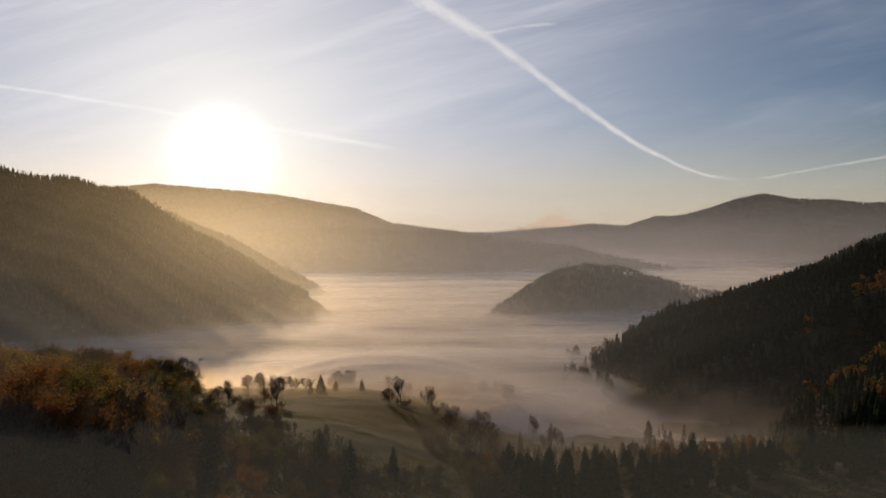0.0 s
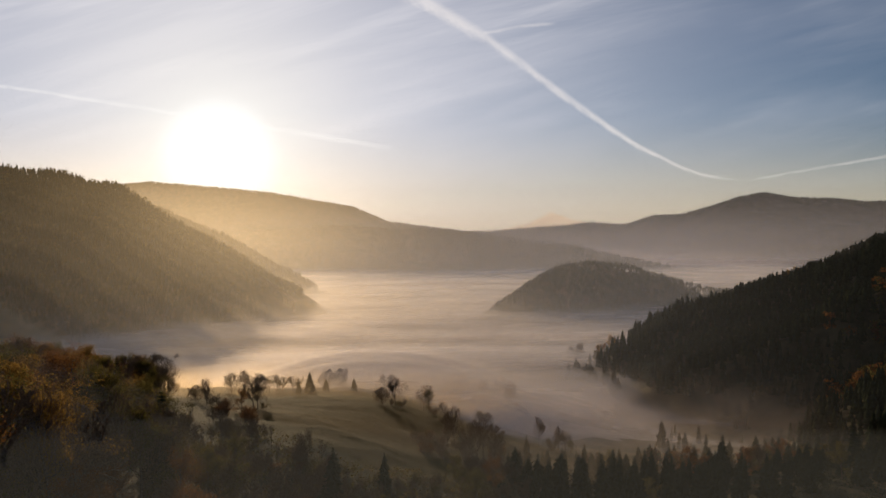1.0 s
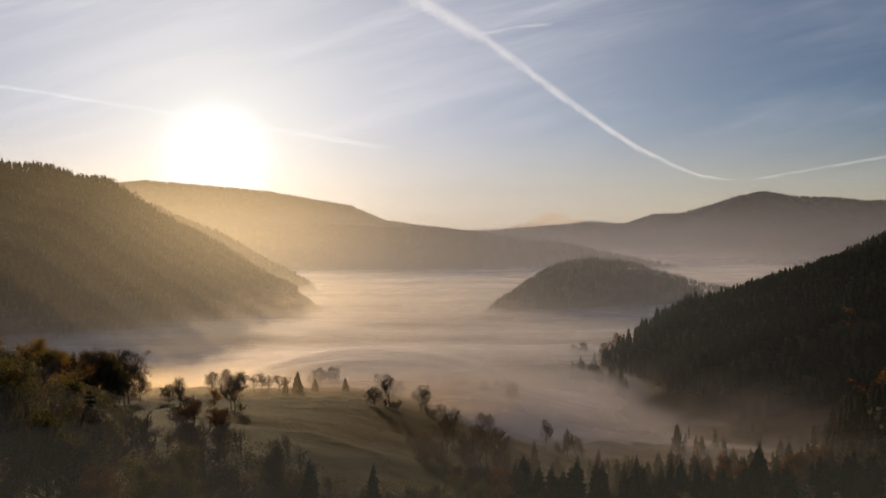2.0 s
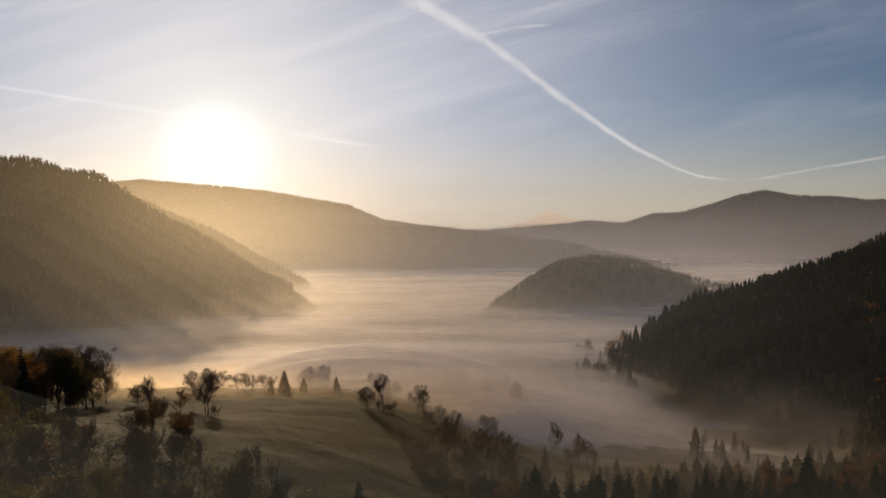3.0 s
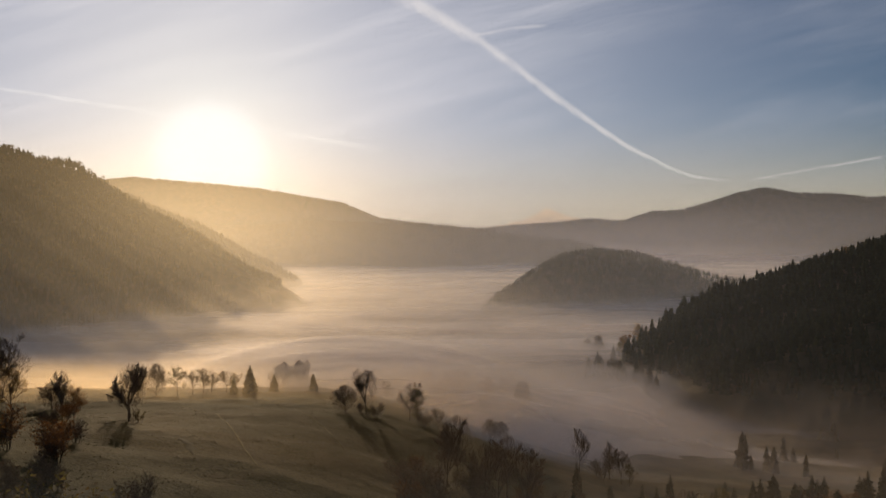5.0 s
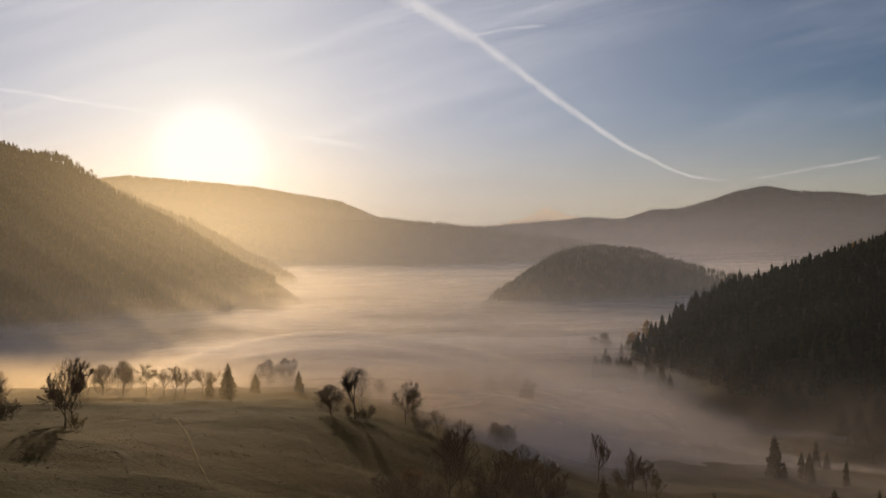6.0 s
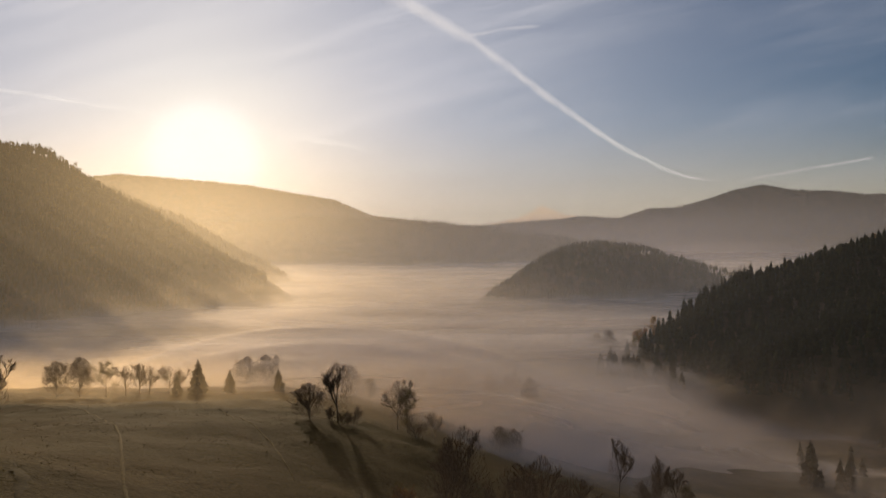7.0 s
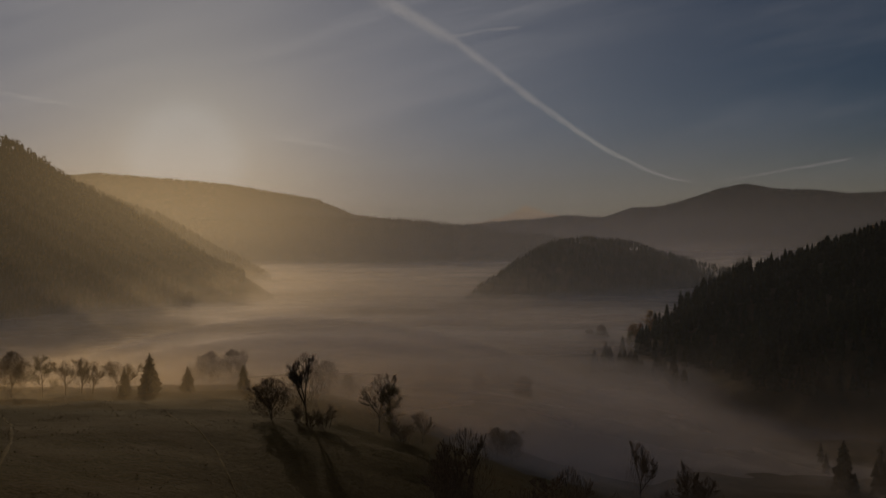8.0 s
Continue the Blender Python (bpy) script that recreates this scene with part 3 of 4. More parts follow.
def twig_cloud(name, rng, n, tall, wide, low, long, material, thick=0.09):
    """Fine twig ends that fill a domed crown, thicker towards its rim, all reaching up and out."""
    a, t = rng.uniform(0, 6.283, n), rng.beta(1.7, 1.6, n)
    lobes = 1 + 0.16 * np.sin(3 * a + 7 * t + rng.uniform(0, 6)) + 0.12 * np.sin(5 * a - 9 * t)
    r = wide * tall * np.sin(np.pi * np.clip(t, 0.02, 0.985) ** 0.8) ** 0.65 * rng.uniform(0, 1, n) ** 0.42 * lobes
    c = np.stack([r * np.cos(a), r * np.sin(a), tall * (low + (1 - low) * t)], 1)
    d = c - np.array((0, 0, tall * low * 0.5)) + rng.normal(0, 0.12 * tall, (n, 3))
    d = d / np.linalg.norm(d, axis=1, keepdims=True) * long * rng.uniform(0.5, 1.2, (n, 1))
    w = rng.normal(size=(n, 3))
    w = w / np.linalg.norm(w, axis=1, keepdims=True) * thick
    vs = np.stack([c - d, c + w, c + d], 1).reshape(-1, 3)
    return mesh_of(name, vs.tolist(), np.arange(3 * n).reshape(-1, 3).tolist(), material, False)


def spruce_crown(rng, height, wide, whorls, material):
    """Whorls of drooping, ragged sprays round the stem."""
    vs, fs = [], []
    for i in range(whorls):
        f = (i + 0.5) / whorls
        z = height * (0.06 + 0.93 * f)
        r = wide * (1 - f) ** 0.6 * rng.uniform(0.8, 1.15) + 0.12
        n = max(5, int(11 * (1 - 0.5 * f)))
        turn = rng.uniform(0, 6.28)
        for j in range(n):
            a = turn + 6.283 * j / n + rng.normal(0, 0.15)
            l = r * rng.uniform(0.6, 1.2)
            c, s = math.cos(a), math.sin(a)
            dip = l * rng.uniform(0.15, 0.5)
            half = l * 0.30 + 0.08
            k = len(vs)
            vs += [(0, 0, z + 0.25 * l), (c * l * 0.55 - s * half, s * l * 0.55 + c * half, z - dip * 0.6 - 0.1 * l), (c * l * 0.6, s * l * 0.6, z + 0.02 * l),
                   (c * l * 0.55 + s * half, s * l * 0.55 - c * half, z - dip * 0.6 - 0.1 * l), (c * l, s * l, z - dip * 0.5), (c * l * 0.8 - s * half * .7, s * l * 0.8 + c * half * .7, z - dip * 1.2), (c * l * 0.8 + s * half * .7, s * l * 0.8 - c * half * .7, z - dip * 1.2)]
            fs += [(k, k + 1, k + 2), (k, k + 2, k + 3), (k + 2, k + 1, k + 5), (k + 2, k + 5, k + 4), (k + 2, k + 4, k + 6), (k + 2, k + 6, k + 3)]
    tip = len(vs)
    vs += [(0.1, 0, height * 0.95), (-0.06, 0.09, height * 0.95), (-0.06, -0.09, height * 0.95), (0, 0, height * 1.0)]
    fs += [(tip, tip + 1, tip + 3), (tip + 1, tip + 2, tip + 3), (tip + 2, tip, tip + 3)]
    return mesh_of("crown", vs, fs, material, False)


ASIDE = pose(0, -900, -400)  # models are built once, then moved to their own places
MODELS = {}


def model(kind, name, parts):
    """A tree of its own, of 15 m, with its parts; the first use takes it, later ones copy it."""
    base = new(name)
    base.empty_display_size = 1
    for pname, mesh, label in parts:
        part(pname, mesh, base, label)
    MODELS.setdefault(kind, []).append([base, False])


def spruce_model(seed, wide):
    r = np.random.RandomState(seed)
    vs, fs = [], []
    tube(vs, fs, (0, 0, -0.6), (0, 0, 7), 0.24, 0.15, 7)
    tube(vs, fs, (0, 0, 7), (0, 0, 15), 0.15, 0.02, 7)
    model("spruce", "spruce_tree", [("trunk", mesh_of("trunk", vs, fs, BARK), ""), ("crown", spruce_crown(r, 15, wide, 24, SPRUCE), "")])


def broadleaf_model(kind, name, seed, material, n, spread=0.8, loose=0.5, size=0.15):
    r = np.random.RandomState(seed)
    rows = grow(r, 14, spread, 4, 0.9, 0.12, (4, 5))
    model(kind, name, [("trunk", stems("trunk", rows, (0,), 7, BARK), ""), ("branchwork", stems("branchwork", rows, (1, 2), 4, BARK), ""), ("crown", leaf_mesh("crown", rows, r, n, size, material, (2, 3), loose), "")])


def fan(rng, tall, leaders, angle, first, kids=5, lift=0.13):
    """The skeleton of a leafless tree: a short trunk parts into steep leaders, these into ever finer ascending branches."""
    out = []

    def branch(p, d, length, r, level):
        n = (3, 4, 3, 2, 1)[level]
        pts, ds = [p], []
        for i in range(n):
            d = d + rng.normal(0, (0.03, 0.09, 0.14, 0.16, 0.1)[level], 3) + np.array((0, 0, lift if level else 0.05))
            d = d / np.linalg.norm(d)
            ds.append(d)
            pts.append(pts[-1] + d * length / n)
            out.append((pts[-2], pts[-1], r * (1 - 0.7 * i / n), r * (1 - 0.7 * (i + 1) / n), level))
        if level == 4:
            return
        m = leaders if level == 0 else kids + (1 if level == 1 else 0)
        for c in range(m):
            f = rng.uniform(0.75, 1.0) if level == 0 and c < leaders - 2 else rng.uniform(first if level == 0 else 0.22, 1.0)
            f = 1.0 if c == 0 else f
            i = min(int(f * n), n - 1)
            at = pts[i] + (pts[i + 1] - pts[i]) * (f * n - i)
            a, lean = rng.uniform(0, 6.283), angle * rng.uniform(0.55, 1.25) * (0.45 if c == 0 else 1.0)
            side = np.cross(ds[i], (math.cos(a), math.sin(a), 0.2))
            side = side / (np.linalg.norm(side) + 1e-6)
            nd = ds[i] * math.cos(lean) + side * math.sin(lean)
            rest = (1.9 - 0.9 * f) if level == 0 else (1.15 - 0.55 * f)
            branch(at, nd, length * (1.5, 0.52, 0.5, 0.5)[level] * rng.uniform(0.75, 1.1) * (rest if level else 1.0), r * (0.5, 0.45, 0.5, 0.55)[level], level + 1)

    branch(np.array((0, 0, -0.5)), np.array((0, 0, 1.0)), tall * 0.34, tall * 0.019, 0)
    top = max(q[1][2] for q in out)
    return [(a * tall / top, b * tall / top, ra, rb, lv) for a, b, ra, rb, lv in out]


def bare_model(kind, seed, leaders, angle, first, kids=5, fine=0, cloud=(0.3, 0.1), leaves=0, name="bare_tree"):
    r = np.random.RandomState(seed)
    rows = fan(r, 15, leaders, angle, first, kids)
    parts = [("trunk", stems("trunk", rows, (0,), 7, BARK), ""), ("branchwork", stems("branchwork", rows, (2, 3), 3, TWIG, 0.05), ""), ("twig_spray", stems("twig_spray", rows, (4,), 3, TWIG, 0.042), "")]
    ones = [q for q in rows if q[4] == 1]
    for i in range(0, len(ones), 4):
        parts.append(("limb", stems("limb", ones[i:i + 4], (1,), 5, BARK), ""))
    if fine:
        parts.append(("twig_spray", twig_cloud("twig_spray", r, fine, 15, cloud[0], cloud[1], 0.6, TWIG, 0.055 if fine < 5000 else 0.07), ""))
    if leaves:
        parts.append(("crown", leaf_mesh("crown", rows, r, leaves, 0.13, BROWN, (3, 4), 0.25), "last sparse leaves"))
    model(kind, name, parts)


def shrub_model(kind, seed, material, n):
    r = np.random.RandomState(seed)
    rows = []
    for i in range(7):
        a = r.uniform(0, 6.283)
        for p, q, ra, rb, lv in grow(r, 4.2 * r.uniform(0.7, 1.1), 0.9, 3, 0.9, 0.15, (3, 4)):
            o = np.array((math.cos(a) * 1.6 * i / 7, math.sin(a) * 1.6 * i / 7, 0))
            lean = np.array((math.cos(a) * 0.3, math.sin(a) * 0.3, 0))
            rows.append((p + o + lean * p[2], q + o + lean * q[2], ra, rb, lv))
    model(kind, "shrub", [("brushwood", stems("brushwood", rows, (0, 1), 4, BARK), ""), ("twig_spray", stems("twig_spray", rows, (2,), 3, TWIG), ""), ("foliage", leaf_mesh("foliage", rows, r, n, 0.13, material, (1, 2), 0.3), "")])


BROWN = leaf_material("withered_brown_leaves", (0.075, 0.055, 0.030), (0.16, 0.115, 0.055), 0.4)
TWIG = bark_material("twigs", (0.10, 0.068, 0.048), (0.21, 0.150, 0.100))
for s, w in ((1, 2.6), (2, 2.2), (3, 3.0), (4, 2.4)):
    spruce_model(s, w)
for s in (11, 12, 13):
    broadleaf_model("gold", "birch_tree", s, GOLD, 10000, 0.6)
for s in (21, 22):
    broadleaf_model("russet", "beech_tree", s, RUSSET, 10000, 0.85)
for s in (31, 32, 33):
    broadleaf_model("olive", "broadleaf_tree", s, OLIVE, 10000, 0.8)
for s, n, angle, first in ((41, 4, 0.50, 0.5), (42, 5, 0.62, 0.4), (43, 4, 0.42, 0.35), (44, 6, 0.55, 0.3)):
    bare_model("bare", s, n, angle, first, 7, 1500, (0.26, 0.22))
for s in (45, 46, 47):
    bare_model("sapling", s, 5, 0.36, 0.25, 4, name="sapling")
for s in (51, 52, 53):
    bare_model("round", s, 7, 0.72, 0.2, 6, 5200, (0.37, 0.08), 1500)
for s, m, k in ((61, RUSSET, "red_shrub"), (62, OLIVE, "shrub"), (63, TWIG, "dry_shrub")):
    shrub_model(k, s, m, 1300)

KINDS = {
    "spruce": ("tall dark green spruce on the valley side", "spruce tree", "spruces"),
    "gold": ("slender birch with thin yellowing autumn leaves", "birch tree", "autumn trees"),
    "russet": ("broad tree with russet-red autumn foliage", "autumn tree", "autumn trees"),
    "olive": ("broadleaf tree with dull olive-green late foliage", "broadleaf tree", "autumn trees"),
    "bare": ("leafless dark tree with fine upright twigs", "bare tree", "bare trees"),
    "sapling": ("slim leafless sapling with steep twigs", "sapling", "bare trees"),
    "round": ("nearly leafless tree with a dense rounded crown", "bare tree", "bare trees"),
    "red_shrub": ("bushy shrub with dark red autumn leaves", "shrub", "shrubs"),
    "shrub": ("low olive-green shrub on the hillside grass", "shrub", "shrubs"),
    "dry_shrub": ("brown leafless shrub of dense dry twigs", "shrub", "shrubs"),
}
NATURAL = {"red_shrub": 5.0, "shrub": 5.0, "dry_shrub": 5.0}
pick = random.Random(4)


def plant(kind, x, y, tall, label="", fat=1.0, which=None, sink=0.25):
    """Sets a tree of that kind on the ground."""
    options = MODELS[kind]
    chosen = options[which % len(options) if which is not None else pick.randrange(len(options))]
    s = tall / NATURAL.get(kind, 15.0)
    m = Matrix.LocRotScale((x, y, float(ground_z(x, y)) - sink), Euler((radians(pick.uniform(-2, 2)), radians(pick.uniform(-2, 2)), pick.uniform(0, 6.283))), (s * fat, s * fat, s))
    if chosen[1]:
        ob = copy_thing(chosen[0], Matrix())
    else:
        ob, chosen[1] = chosen[0], True
    ob.matrix_basis = m
    text, cat, group = KINDS[kind]
    return tagged(ob, label or text, cat, group)


def spaced(n, box, gap, inside):
    out = []
    for _ in range(n * 40):
        x, y = pick.uniform(box[0], box[1]), pick.uniform(box[2], box[3])
        if inside(x, y) and all((x - a) ** 2 + (y - b) ** 2 > gap * gap for a, b in out):
            out.append((x, y))
            if len(out) == n:
                break
    return out


# the trees that stand out on the meadow, one by one
plant("spruce", -56.5, 521, 9.0, "small round young spruce alone on the meadow", 1.9)
plant("spruce", -75, 522, 9.0, "small conical spruce at the edge of the meadow", 1.65)
plant("spruce", -83.5, 512, 13, "ragged spruce standing on the meadow crest", 1.6)
plant("spruce", -90, 509, 9, "young spruce beside a taller one on the crest", 1.7)
for x, y, h in ((-109, 511, 11), (-105, 513, 11.5), (-101, 512, 10.5), (-95, 515, 10), (-92.5, 517, 9)):
    plant("bare", x, y, h, "slim leafless tree in a row on the meadow crest", 1.25)
plant("olive", -116, 511, 12, fat=1.0)
plant("round", -133, 510, 13, "nearly leafless tree with a dense rounded crown on the crest", 1.0, 0)
plant("round", -125.5, 511, 14.5, "nearly leafless tree with a dense rounded crown on the crest", 1.0, 1)
for x, y, h, k in ((-79, 568, 14, "round"), (-72, 572, 15.5, "round"), (-85, 570, 11.5, "bare"), (-36, 574, 14, "round"), (-42, 578, 13, "bare")):
    plant(k, x, y, h, "bare tree rising out of the mist behind the crest", 1.0)
plant("olive", -25.5, 553, 9.0, "low round-crowned tree on the crest of the meadow", 1.25)
plant("round", -31.5, 434, 9.5, "small bare tree with a rounded head on the meadow", 1.3)
plant("bare", -24.5, 437, 16, "tall leafless tree with bushes round its foot", 1.1, 0)
for x, y, h, k in ((-21, 438, 5, "dry_shrub"), (-27, 438, 4, "dry_shrub"), (-23, 435, 4, "shrub")):
    plant(k, x, y, h)
plant("olive", -7, 462, 12.5, "bare-topped tree with a dark bushy lower crown", 0.9)
plant("bare", -10, 464, 15)
plant("dry_shrub", -4, 459, 6)
plant("bare", 1, 470, 9)
plant("bare", -84, 378, 16.5, "leafless ash standing on the open meadow", 1.0, 1)
plant("bare", -90, 394, 15)
plant("shrub", -81, 377, 4)
plant("bare", -117, 409, 14)
plant("dry_shrub", -113, 405, 7)
plant("round", -126, 420, 9, "spreading leafless thorn tree", 1.3)
for x, y, h, k in ((-140, 421, 14, "gold"), (-151, 424, 19, "gold"), (-160, 416, 20, "russet"), (-170, 430, 23, "gold"), (-182, 440, 22, "gold"), (-184, 470, 20, "olive"), (-176, 410, 19, "olive"), (-192, 425, 22, "russet"), (-150, 412, 9, "red_shrub"), (-146, 404, 7, "dry_shrub")):
    plant(k, x, y, h)
plant("russet", -82, 343, 9.0, "small tree with dark red autumn leaves", 0.95)
for x, y, h, k in ((-73, 315, 8, "red_shrub"), (-79, 311, 9, "red_shrub"), (-68, 308, 7, "red_shrub"), (-76, 330, 5, "dry_shrub"), (-86, 322, 6, "shrub"), (-92, 352, 5, "dry_shrub"), (-97, 366, 4.5, "shrub"), (-101, 378, 4.5, "dry_shrub")):
    plant(k, x, y, h)
for x, y, h in ((6, 380, 19), (3, 374, 16), (13, 371, 15), (19, 374, 18), (23, 364, 18.5), (16, 361, 16)):
    plant("bare", x, y, h, "leafless tree rising from a dark thicket")
for i in range(26):
    plant(("dry_shrub", "dry_shrub", "shrub", "red_shrub")[i % 4], pick.uniform(-16, 28), pick.uniform(340, 384), pick.uniform(4, 7.5))
plant("bare", 55, 458, 17, "tall slim bare tree standing in the fog", 0.8)
for x, y, h, k in ((66, 455, 14, "bare"), (69, 450, 13, "bare"), (62, 450, 9, "dry_shrub"), (24, 499, 10, "round"), (29, 502, 10, "round"), (71, 446, 8, "olive")):
    plant(k, x, y, h, "leafless tree half hidden in the fog" if k != "olive" and k != "dry_shrub" else "")
for i in range(16):
    f = i / 15
    plant("spruce", 137 + 24 * f + pick.uniform(-3, 3), 826 - 113 * f + pick.uniform(-3, 3), pick.uniform(9, 15) + (8 if i < 2 else 4), "spruce in a line running out into the fog", 1.2)
for x, y, h in ((142, 517, 18), (187, 479, 18), (194, 483, 16), (207, 474, 16), (158, 520, 13)):
    plant("spruce", x, y, h, "spruce standing half sunk in the fog", 1.1)
for i in range(14):
    x, y = pick.uniform(-5, 75), pick.uniform(660, 780)
    plant("round" if i % 3 else "bare", x, y, pick.uniform(19, 25), "dim tree whose top just shows above the fog", 0.7)
for x, y, h in ((160, 900, 27), (152, 912, 24), (166, 930, 25)):
    plant("round", x, y, h, "dim tree whose top just shows above the fog", 0.7)

# landmarks on the wooded slope
for i in range(26):
    x, y = pick.gauss(252, 14), pick.gauss(890, 16)
    plant("spruce", x, y, pick.uniform(19, 30), "tall spruce rising above the slope forest", 0.85)
for x, y, h, k in ((172, 852, 19, "gold"), (178, 860, 20, "russet"), (185, 850, 19, "gold"), (166, 846, 17, "olive"), (440, 985, 20, "gold"), (452, 990, 18, "gold"), (160, 842, 20, "spruce"), (192, 862, 21, "spruce")):
    plant(k, x, y, h)
plant("spruce", -30, 242, 16, "dark spruce standing in front of the meadow", 1.3)
plant("spruce", -18, 269, 13, "dark spruce standing in front of the meadow", 1.4)
for i in range(40):
    x = pick.uniform(-125, -35)
    plant(("dry_shrub", "shrub", "dry_shrub", "red_shrub")[i % 4], x, pick.uniform(246, 300) - 0.12 * (x + 80), pick.uniform(3, 6.5))
for i, (x, y) in enumerate(spaced(75, (-104, -24, 205, 288), 4.5, lambda x, y: x < -22 - 0.35 * max(y - 235, 0))):
    plant(("bare", "bare", "sapling", "sapling", "round")[i % 5], x, y, pick.uniform(6, 9), "slim leafless sapling in a dark hillside thicket", 0.9)
plant("spruce", -82.7, 201, 24, "tall dark spruce among yellowing birches", 1.1)
plant("russet", -29.6, 194, 11, "low tree with bright orange-red autumn leaves", 1.2)
plant("russet", 19, 307, 13, "slender tree with orange-red leaves beside the spruces", 0.8)
for x, y, h in ((40, 384, 15), (67.5, 388, 15), (100, 393, 14), (108, 323, 17), (97, 323, 14), (161, 326, 17)):
    plant("spruce", x, y, h, "tall spruce at the front of the dark wood", 1.15)
plant("bare", -93.5, 205, 28, "tall half-bare tree standing above the autumn wood", 0.8, 1)

# the woods in front, tree by tree
def headroom(x, y, tall):
    """Keeps the crowns under the flight line."""
    free = 175 - 0.197 * min(max(y, 0), 300) - float(ground_z(x, y)) - 11 + 0.3 * abs(x)
    return tall if abs(x) > 60 else max(4.0, min(tall, free))


def west_wood(x, y):
    return y < 222 and x < -34 + 0.10 * (290 - y) and x > -0.72 * y - 18 or (222 <= y < 300 and -0.68 * y < x < -112) or (x < -128 - 0.1 * (y - 300) and 285 < y < 420 and x > -0.7 * y)


for i, (x, y) in enumerate(spaced(330, (-260, 10, 95, 420), 5.6, west_wood)):
    k = pick.choice(("gold", "gold", "olive", "olive", "russet", "bare", "spruce", "gold", "round") if x < -62 else ("bare", "round", "olive", "spruce", "round", "bare", "russet"))
    plant(k, x, y, headroom(x, y, pick.uniform(18, 26) if x < -60 else pick.uniform(11, 16)), fat=1.1)


def fore_wood(x, y):
    front = np.interp(x, (-60, -20, 5, 40, 110, 200, 300), (292, 290, 318, 385, 402, 405, 400))
    return front - (40 if x < 10 else 140) < y < front and x < 0.72 * y


for i, (x, y) in enumerate(spaced(330, (-45, 265, 225, 405), 5.4, fore_wood)):
    k = pick.choice(("spruce",) * 13 + ("bare", "olive", "russet")) if x > 28 else pick.choice(("dry_shrub", "olive", "bare", "round", "bare", "dry_shrub", "dry_shrub"))
    if x < 2:
        k = pick.choice(("dry_shrub", "dry_shrub", "shrub"))
        y -= 8
    tall = pick.uniform(3.5, 6) if "shrub" in k else pick.uniform(14, 20) if k == "spruce" else pick.uniform(9, 14)
    canopy = 88 - 0.257 * (y - 320) + 0.11 * max(x - 110, 0) - float(ground_z(x, y)) - pick.uniform(0, 4.5)
    plant(k, x, y, headroom(x, y, max(4.5, min(tall, canopy))), fat=1.15)

# bushes and saplings that fill the floor of the woods
low_rng = np.random.RandomState(23)
BUSHY = [leafy_shape(44, low_rng, 0.5, 0.0) for _ in range(5)]


def in_woods(x, y, z):
    front = np.interp(x, (-300, -150, -100, -20, 5, 40, 110, 200, 300), (420, 330, 290, 288, 316, 383, 400, 403, 398))
    return (y < front) & (np.abs(x) < 0.75 * y + 10)


p = scatter(low_rng, 12000, -280, 280, 80, 420, in_woods, (2.5, 5.5))
p = p[np.argsort(p[:, 0])]
west = p[p[:, 0] < 20]
wood("undergrowth", BUSHY, west[::2], BROWN, "tangled brown undergrowth on the woodland floor")
wood("undergrowth", BUSHY, west[1::2], OLIVE, "dull green undergrowth on the woodland floor")
wood("undergrowth", BUSHY, p[p[:, 0] >= 20], SPRUCE, "dark evergreen undergrowth on the woodland floor")


# worn tracks and tussocks in the meadow grass
PATH = turf_material("worn_grass", (0.055, 0.042, 0.010), (0.09, 0.066, 0.017))
DARK = turf_material("rough_bank_grass", (0.024, 0.020, 0.005), (0.045, 0.036, 0.009))


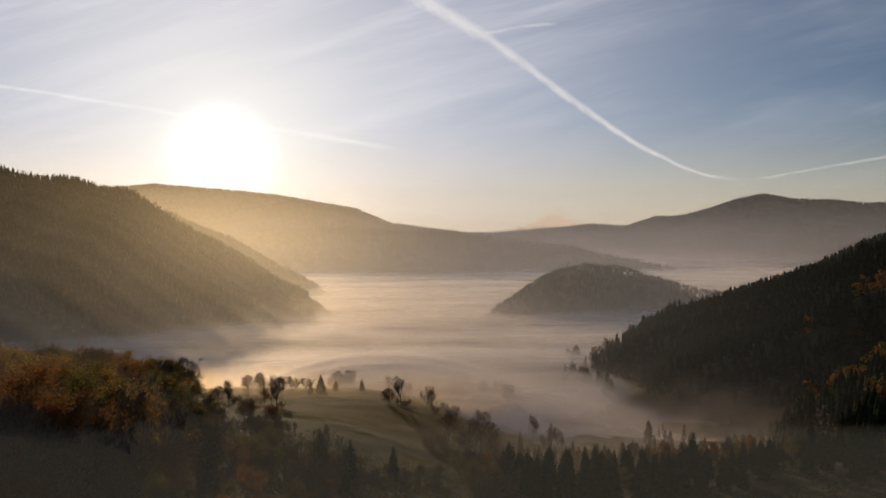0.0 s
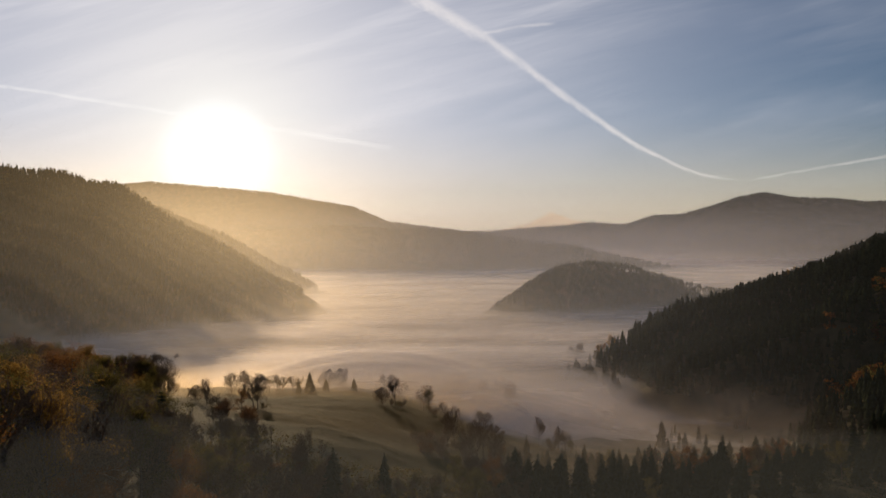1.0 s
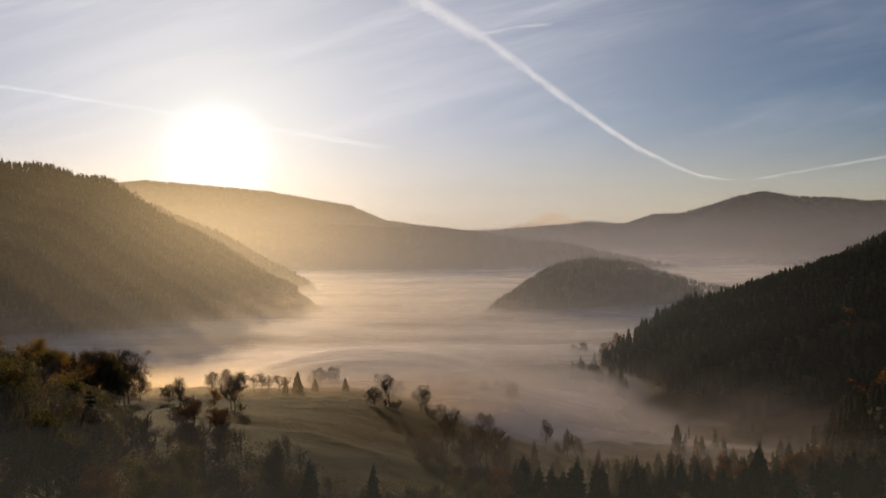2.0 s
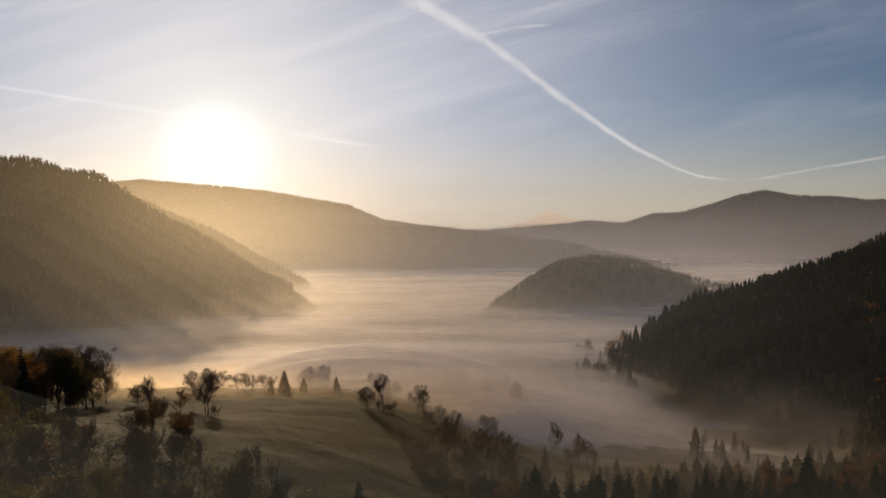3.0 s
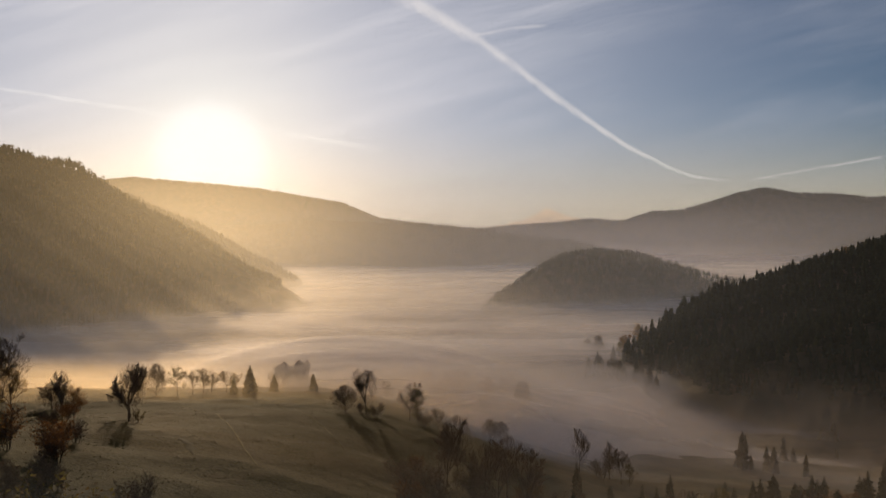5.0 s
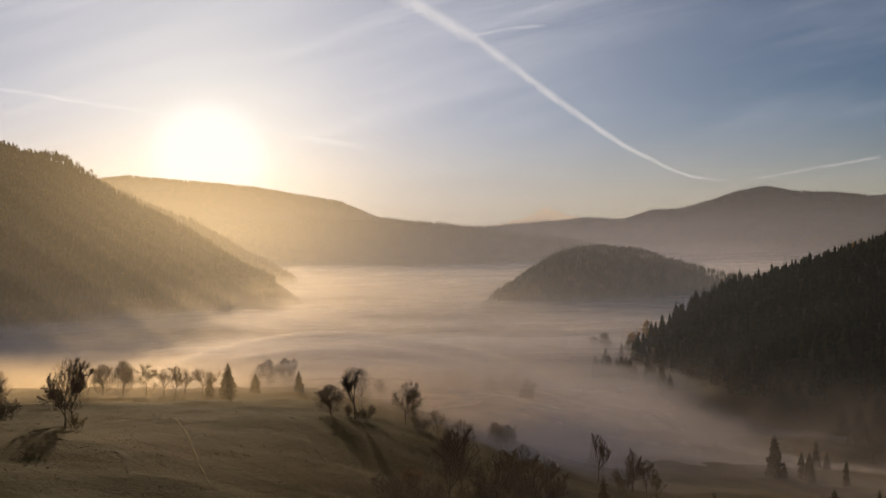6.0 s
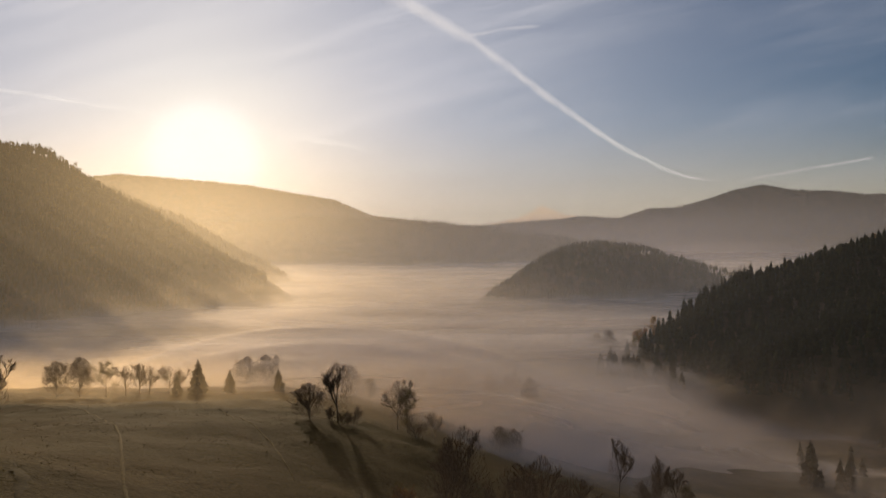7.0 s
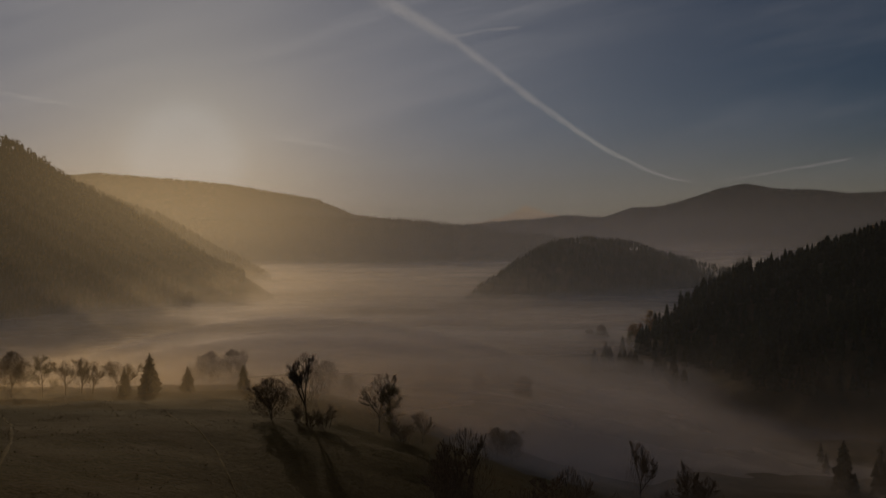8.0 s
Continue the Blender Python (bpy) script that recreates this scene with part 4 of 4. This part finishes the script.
def track(name, points, wide, mat, label):
    """A strip laid over the ground along a line of (x, y)."""
    pts = []
    for (x0, y0), (x1, y1) in zip(points, points[1:]):
        pts += [(x0 + (x1 - x0) * f, y0 + (y1 - y0) * f) for f in np.linspace(0, 1, 12, endpoint=False)]
    pts.append(points[-1])
    vs, fs = [], []
    for i, (x, y) in enumerate(pts):
        a, b = pts[max(i - 1, 0)], pts[min(i + 1, len(pts) - 1)]
        dx, dy = b[0] - a[0], b[1] - a[1]
        n = math.hypot(dx, dy)
        w = wide * (0.75 + 0.35 * math.sin(i * 1.7) * math.sin(i * 0.6)) * min(1.0, (i + 1) / 8, (len(pts) - i) / 8)
        for s in (-1, -0.4, 0.4, 1):
            px, py = x - dy / n * w * s, y + dx / n * w * s
            vs.append((px, py, float(ground_z(px, py)) + (0.10 if abs(s) < 0.9 else 0.02)))
        if i:
            k = 4 * i
            fs += [(k - 4 + j, k - 3 + j, k + 1 + j, k + j) for j in range(3)]
    return tagged(new(name, mesh_of(name, vs, fs, mat)), label, "path", kind="structure")


track("path", [(-150, 470), (-118, 462), (-92, 440), (-74, 412), (-60, 385), (-46, 352), (-38, 335)], 0.35, PATH, "faint worn track curving down the meadow")
track("path", [(-72, 470), (-58, 446), (-48, 425), (-34, 398), (-24, 372)], 0.28, PATH, "faint worn track curving down the meadow")
track("bank", [(-170, 478), (-130, 482), (-100, 486), (-78, 490)], 1.4, DARK, "dark grassy bank along the meadow crest")
track("bank", [(-62, 352), (-57, 345), (-53, 336)], 1.2, DARK, "dark bank of rough grass in the meadow")
tuft_rng = np.random.RandomState(31)
tv, tf = [], []
for i in range(9):
    a = 6.283 * i / 9 + tuft_rng.uniform(-0.3, 0.3)
    c, s = math.cos(a), math.sin(a)
    tv += [(-s * 0.12, c * 0.12, 0), (s * 0.12, -c * 0.12, 0), (c * 0.55, s * 0.55, tuft_rng.uniform(0.6, 1.0))]
    tf.append((3 * i, 3 * i + 1, 3 * i + 2))
TUFT = [(np.array(tv), np.array(tf))]
p = scatter(tuft_rng, 26000, -190, 30, 285, 560, lambda x, y, z: (z > 58) & (bumps(x, y, 23) + 0.6 * bumps(x, y, 7) > 0.1), (0.15, 0.34), 0.03)
wood("grass_tussocks", TUFT, p[::2], DARK, "dark tussocks of rough meadow grass")["category"] = "grass"
wood("grass_tussocks", TUFT, p[1::2], PATH, "pale dry tussocks of meadow grass")["category"] = "grass"
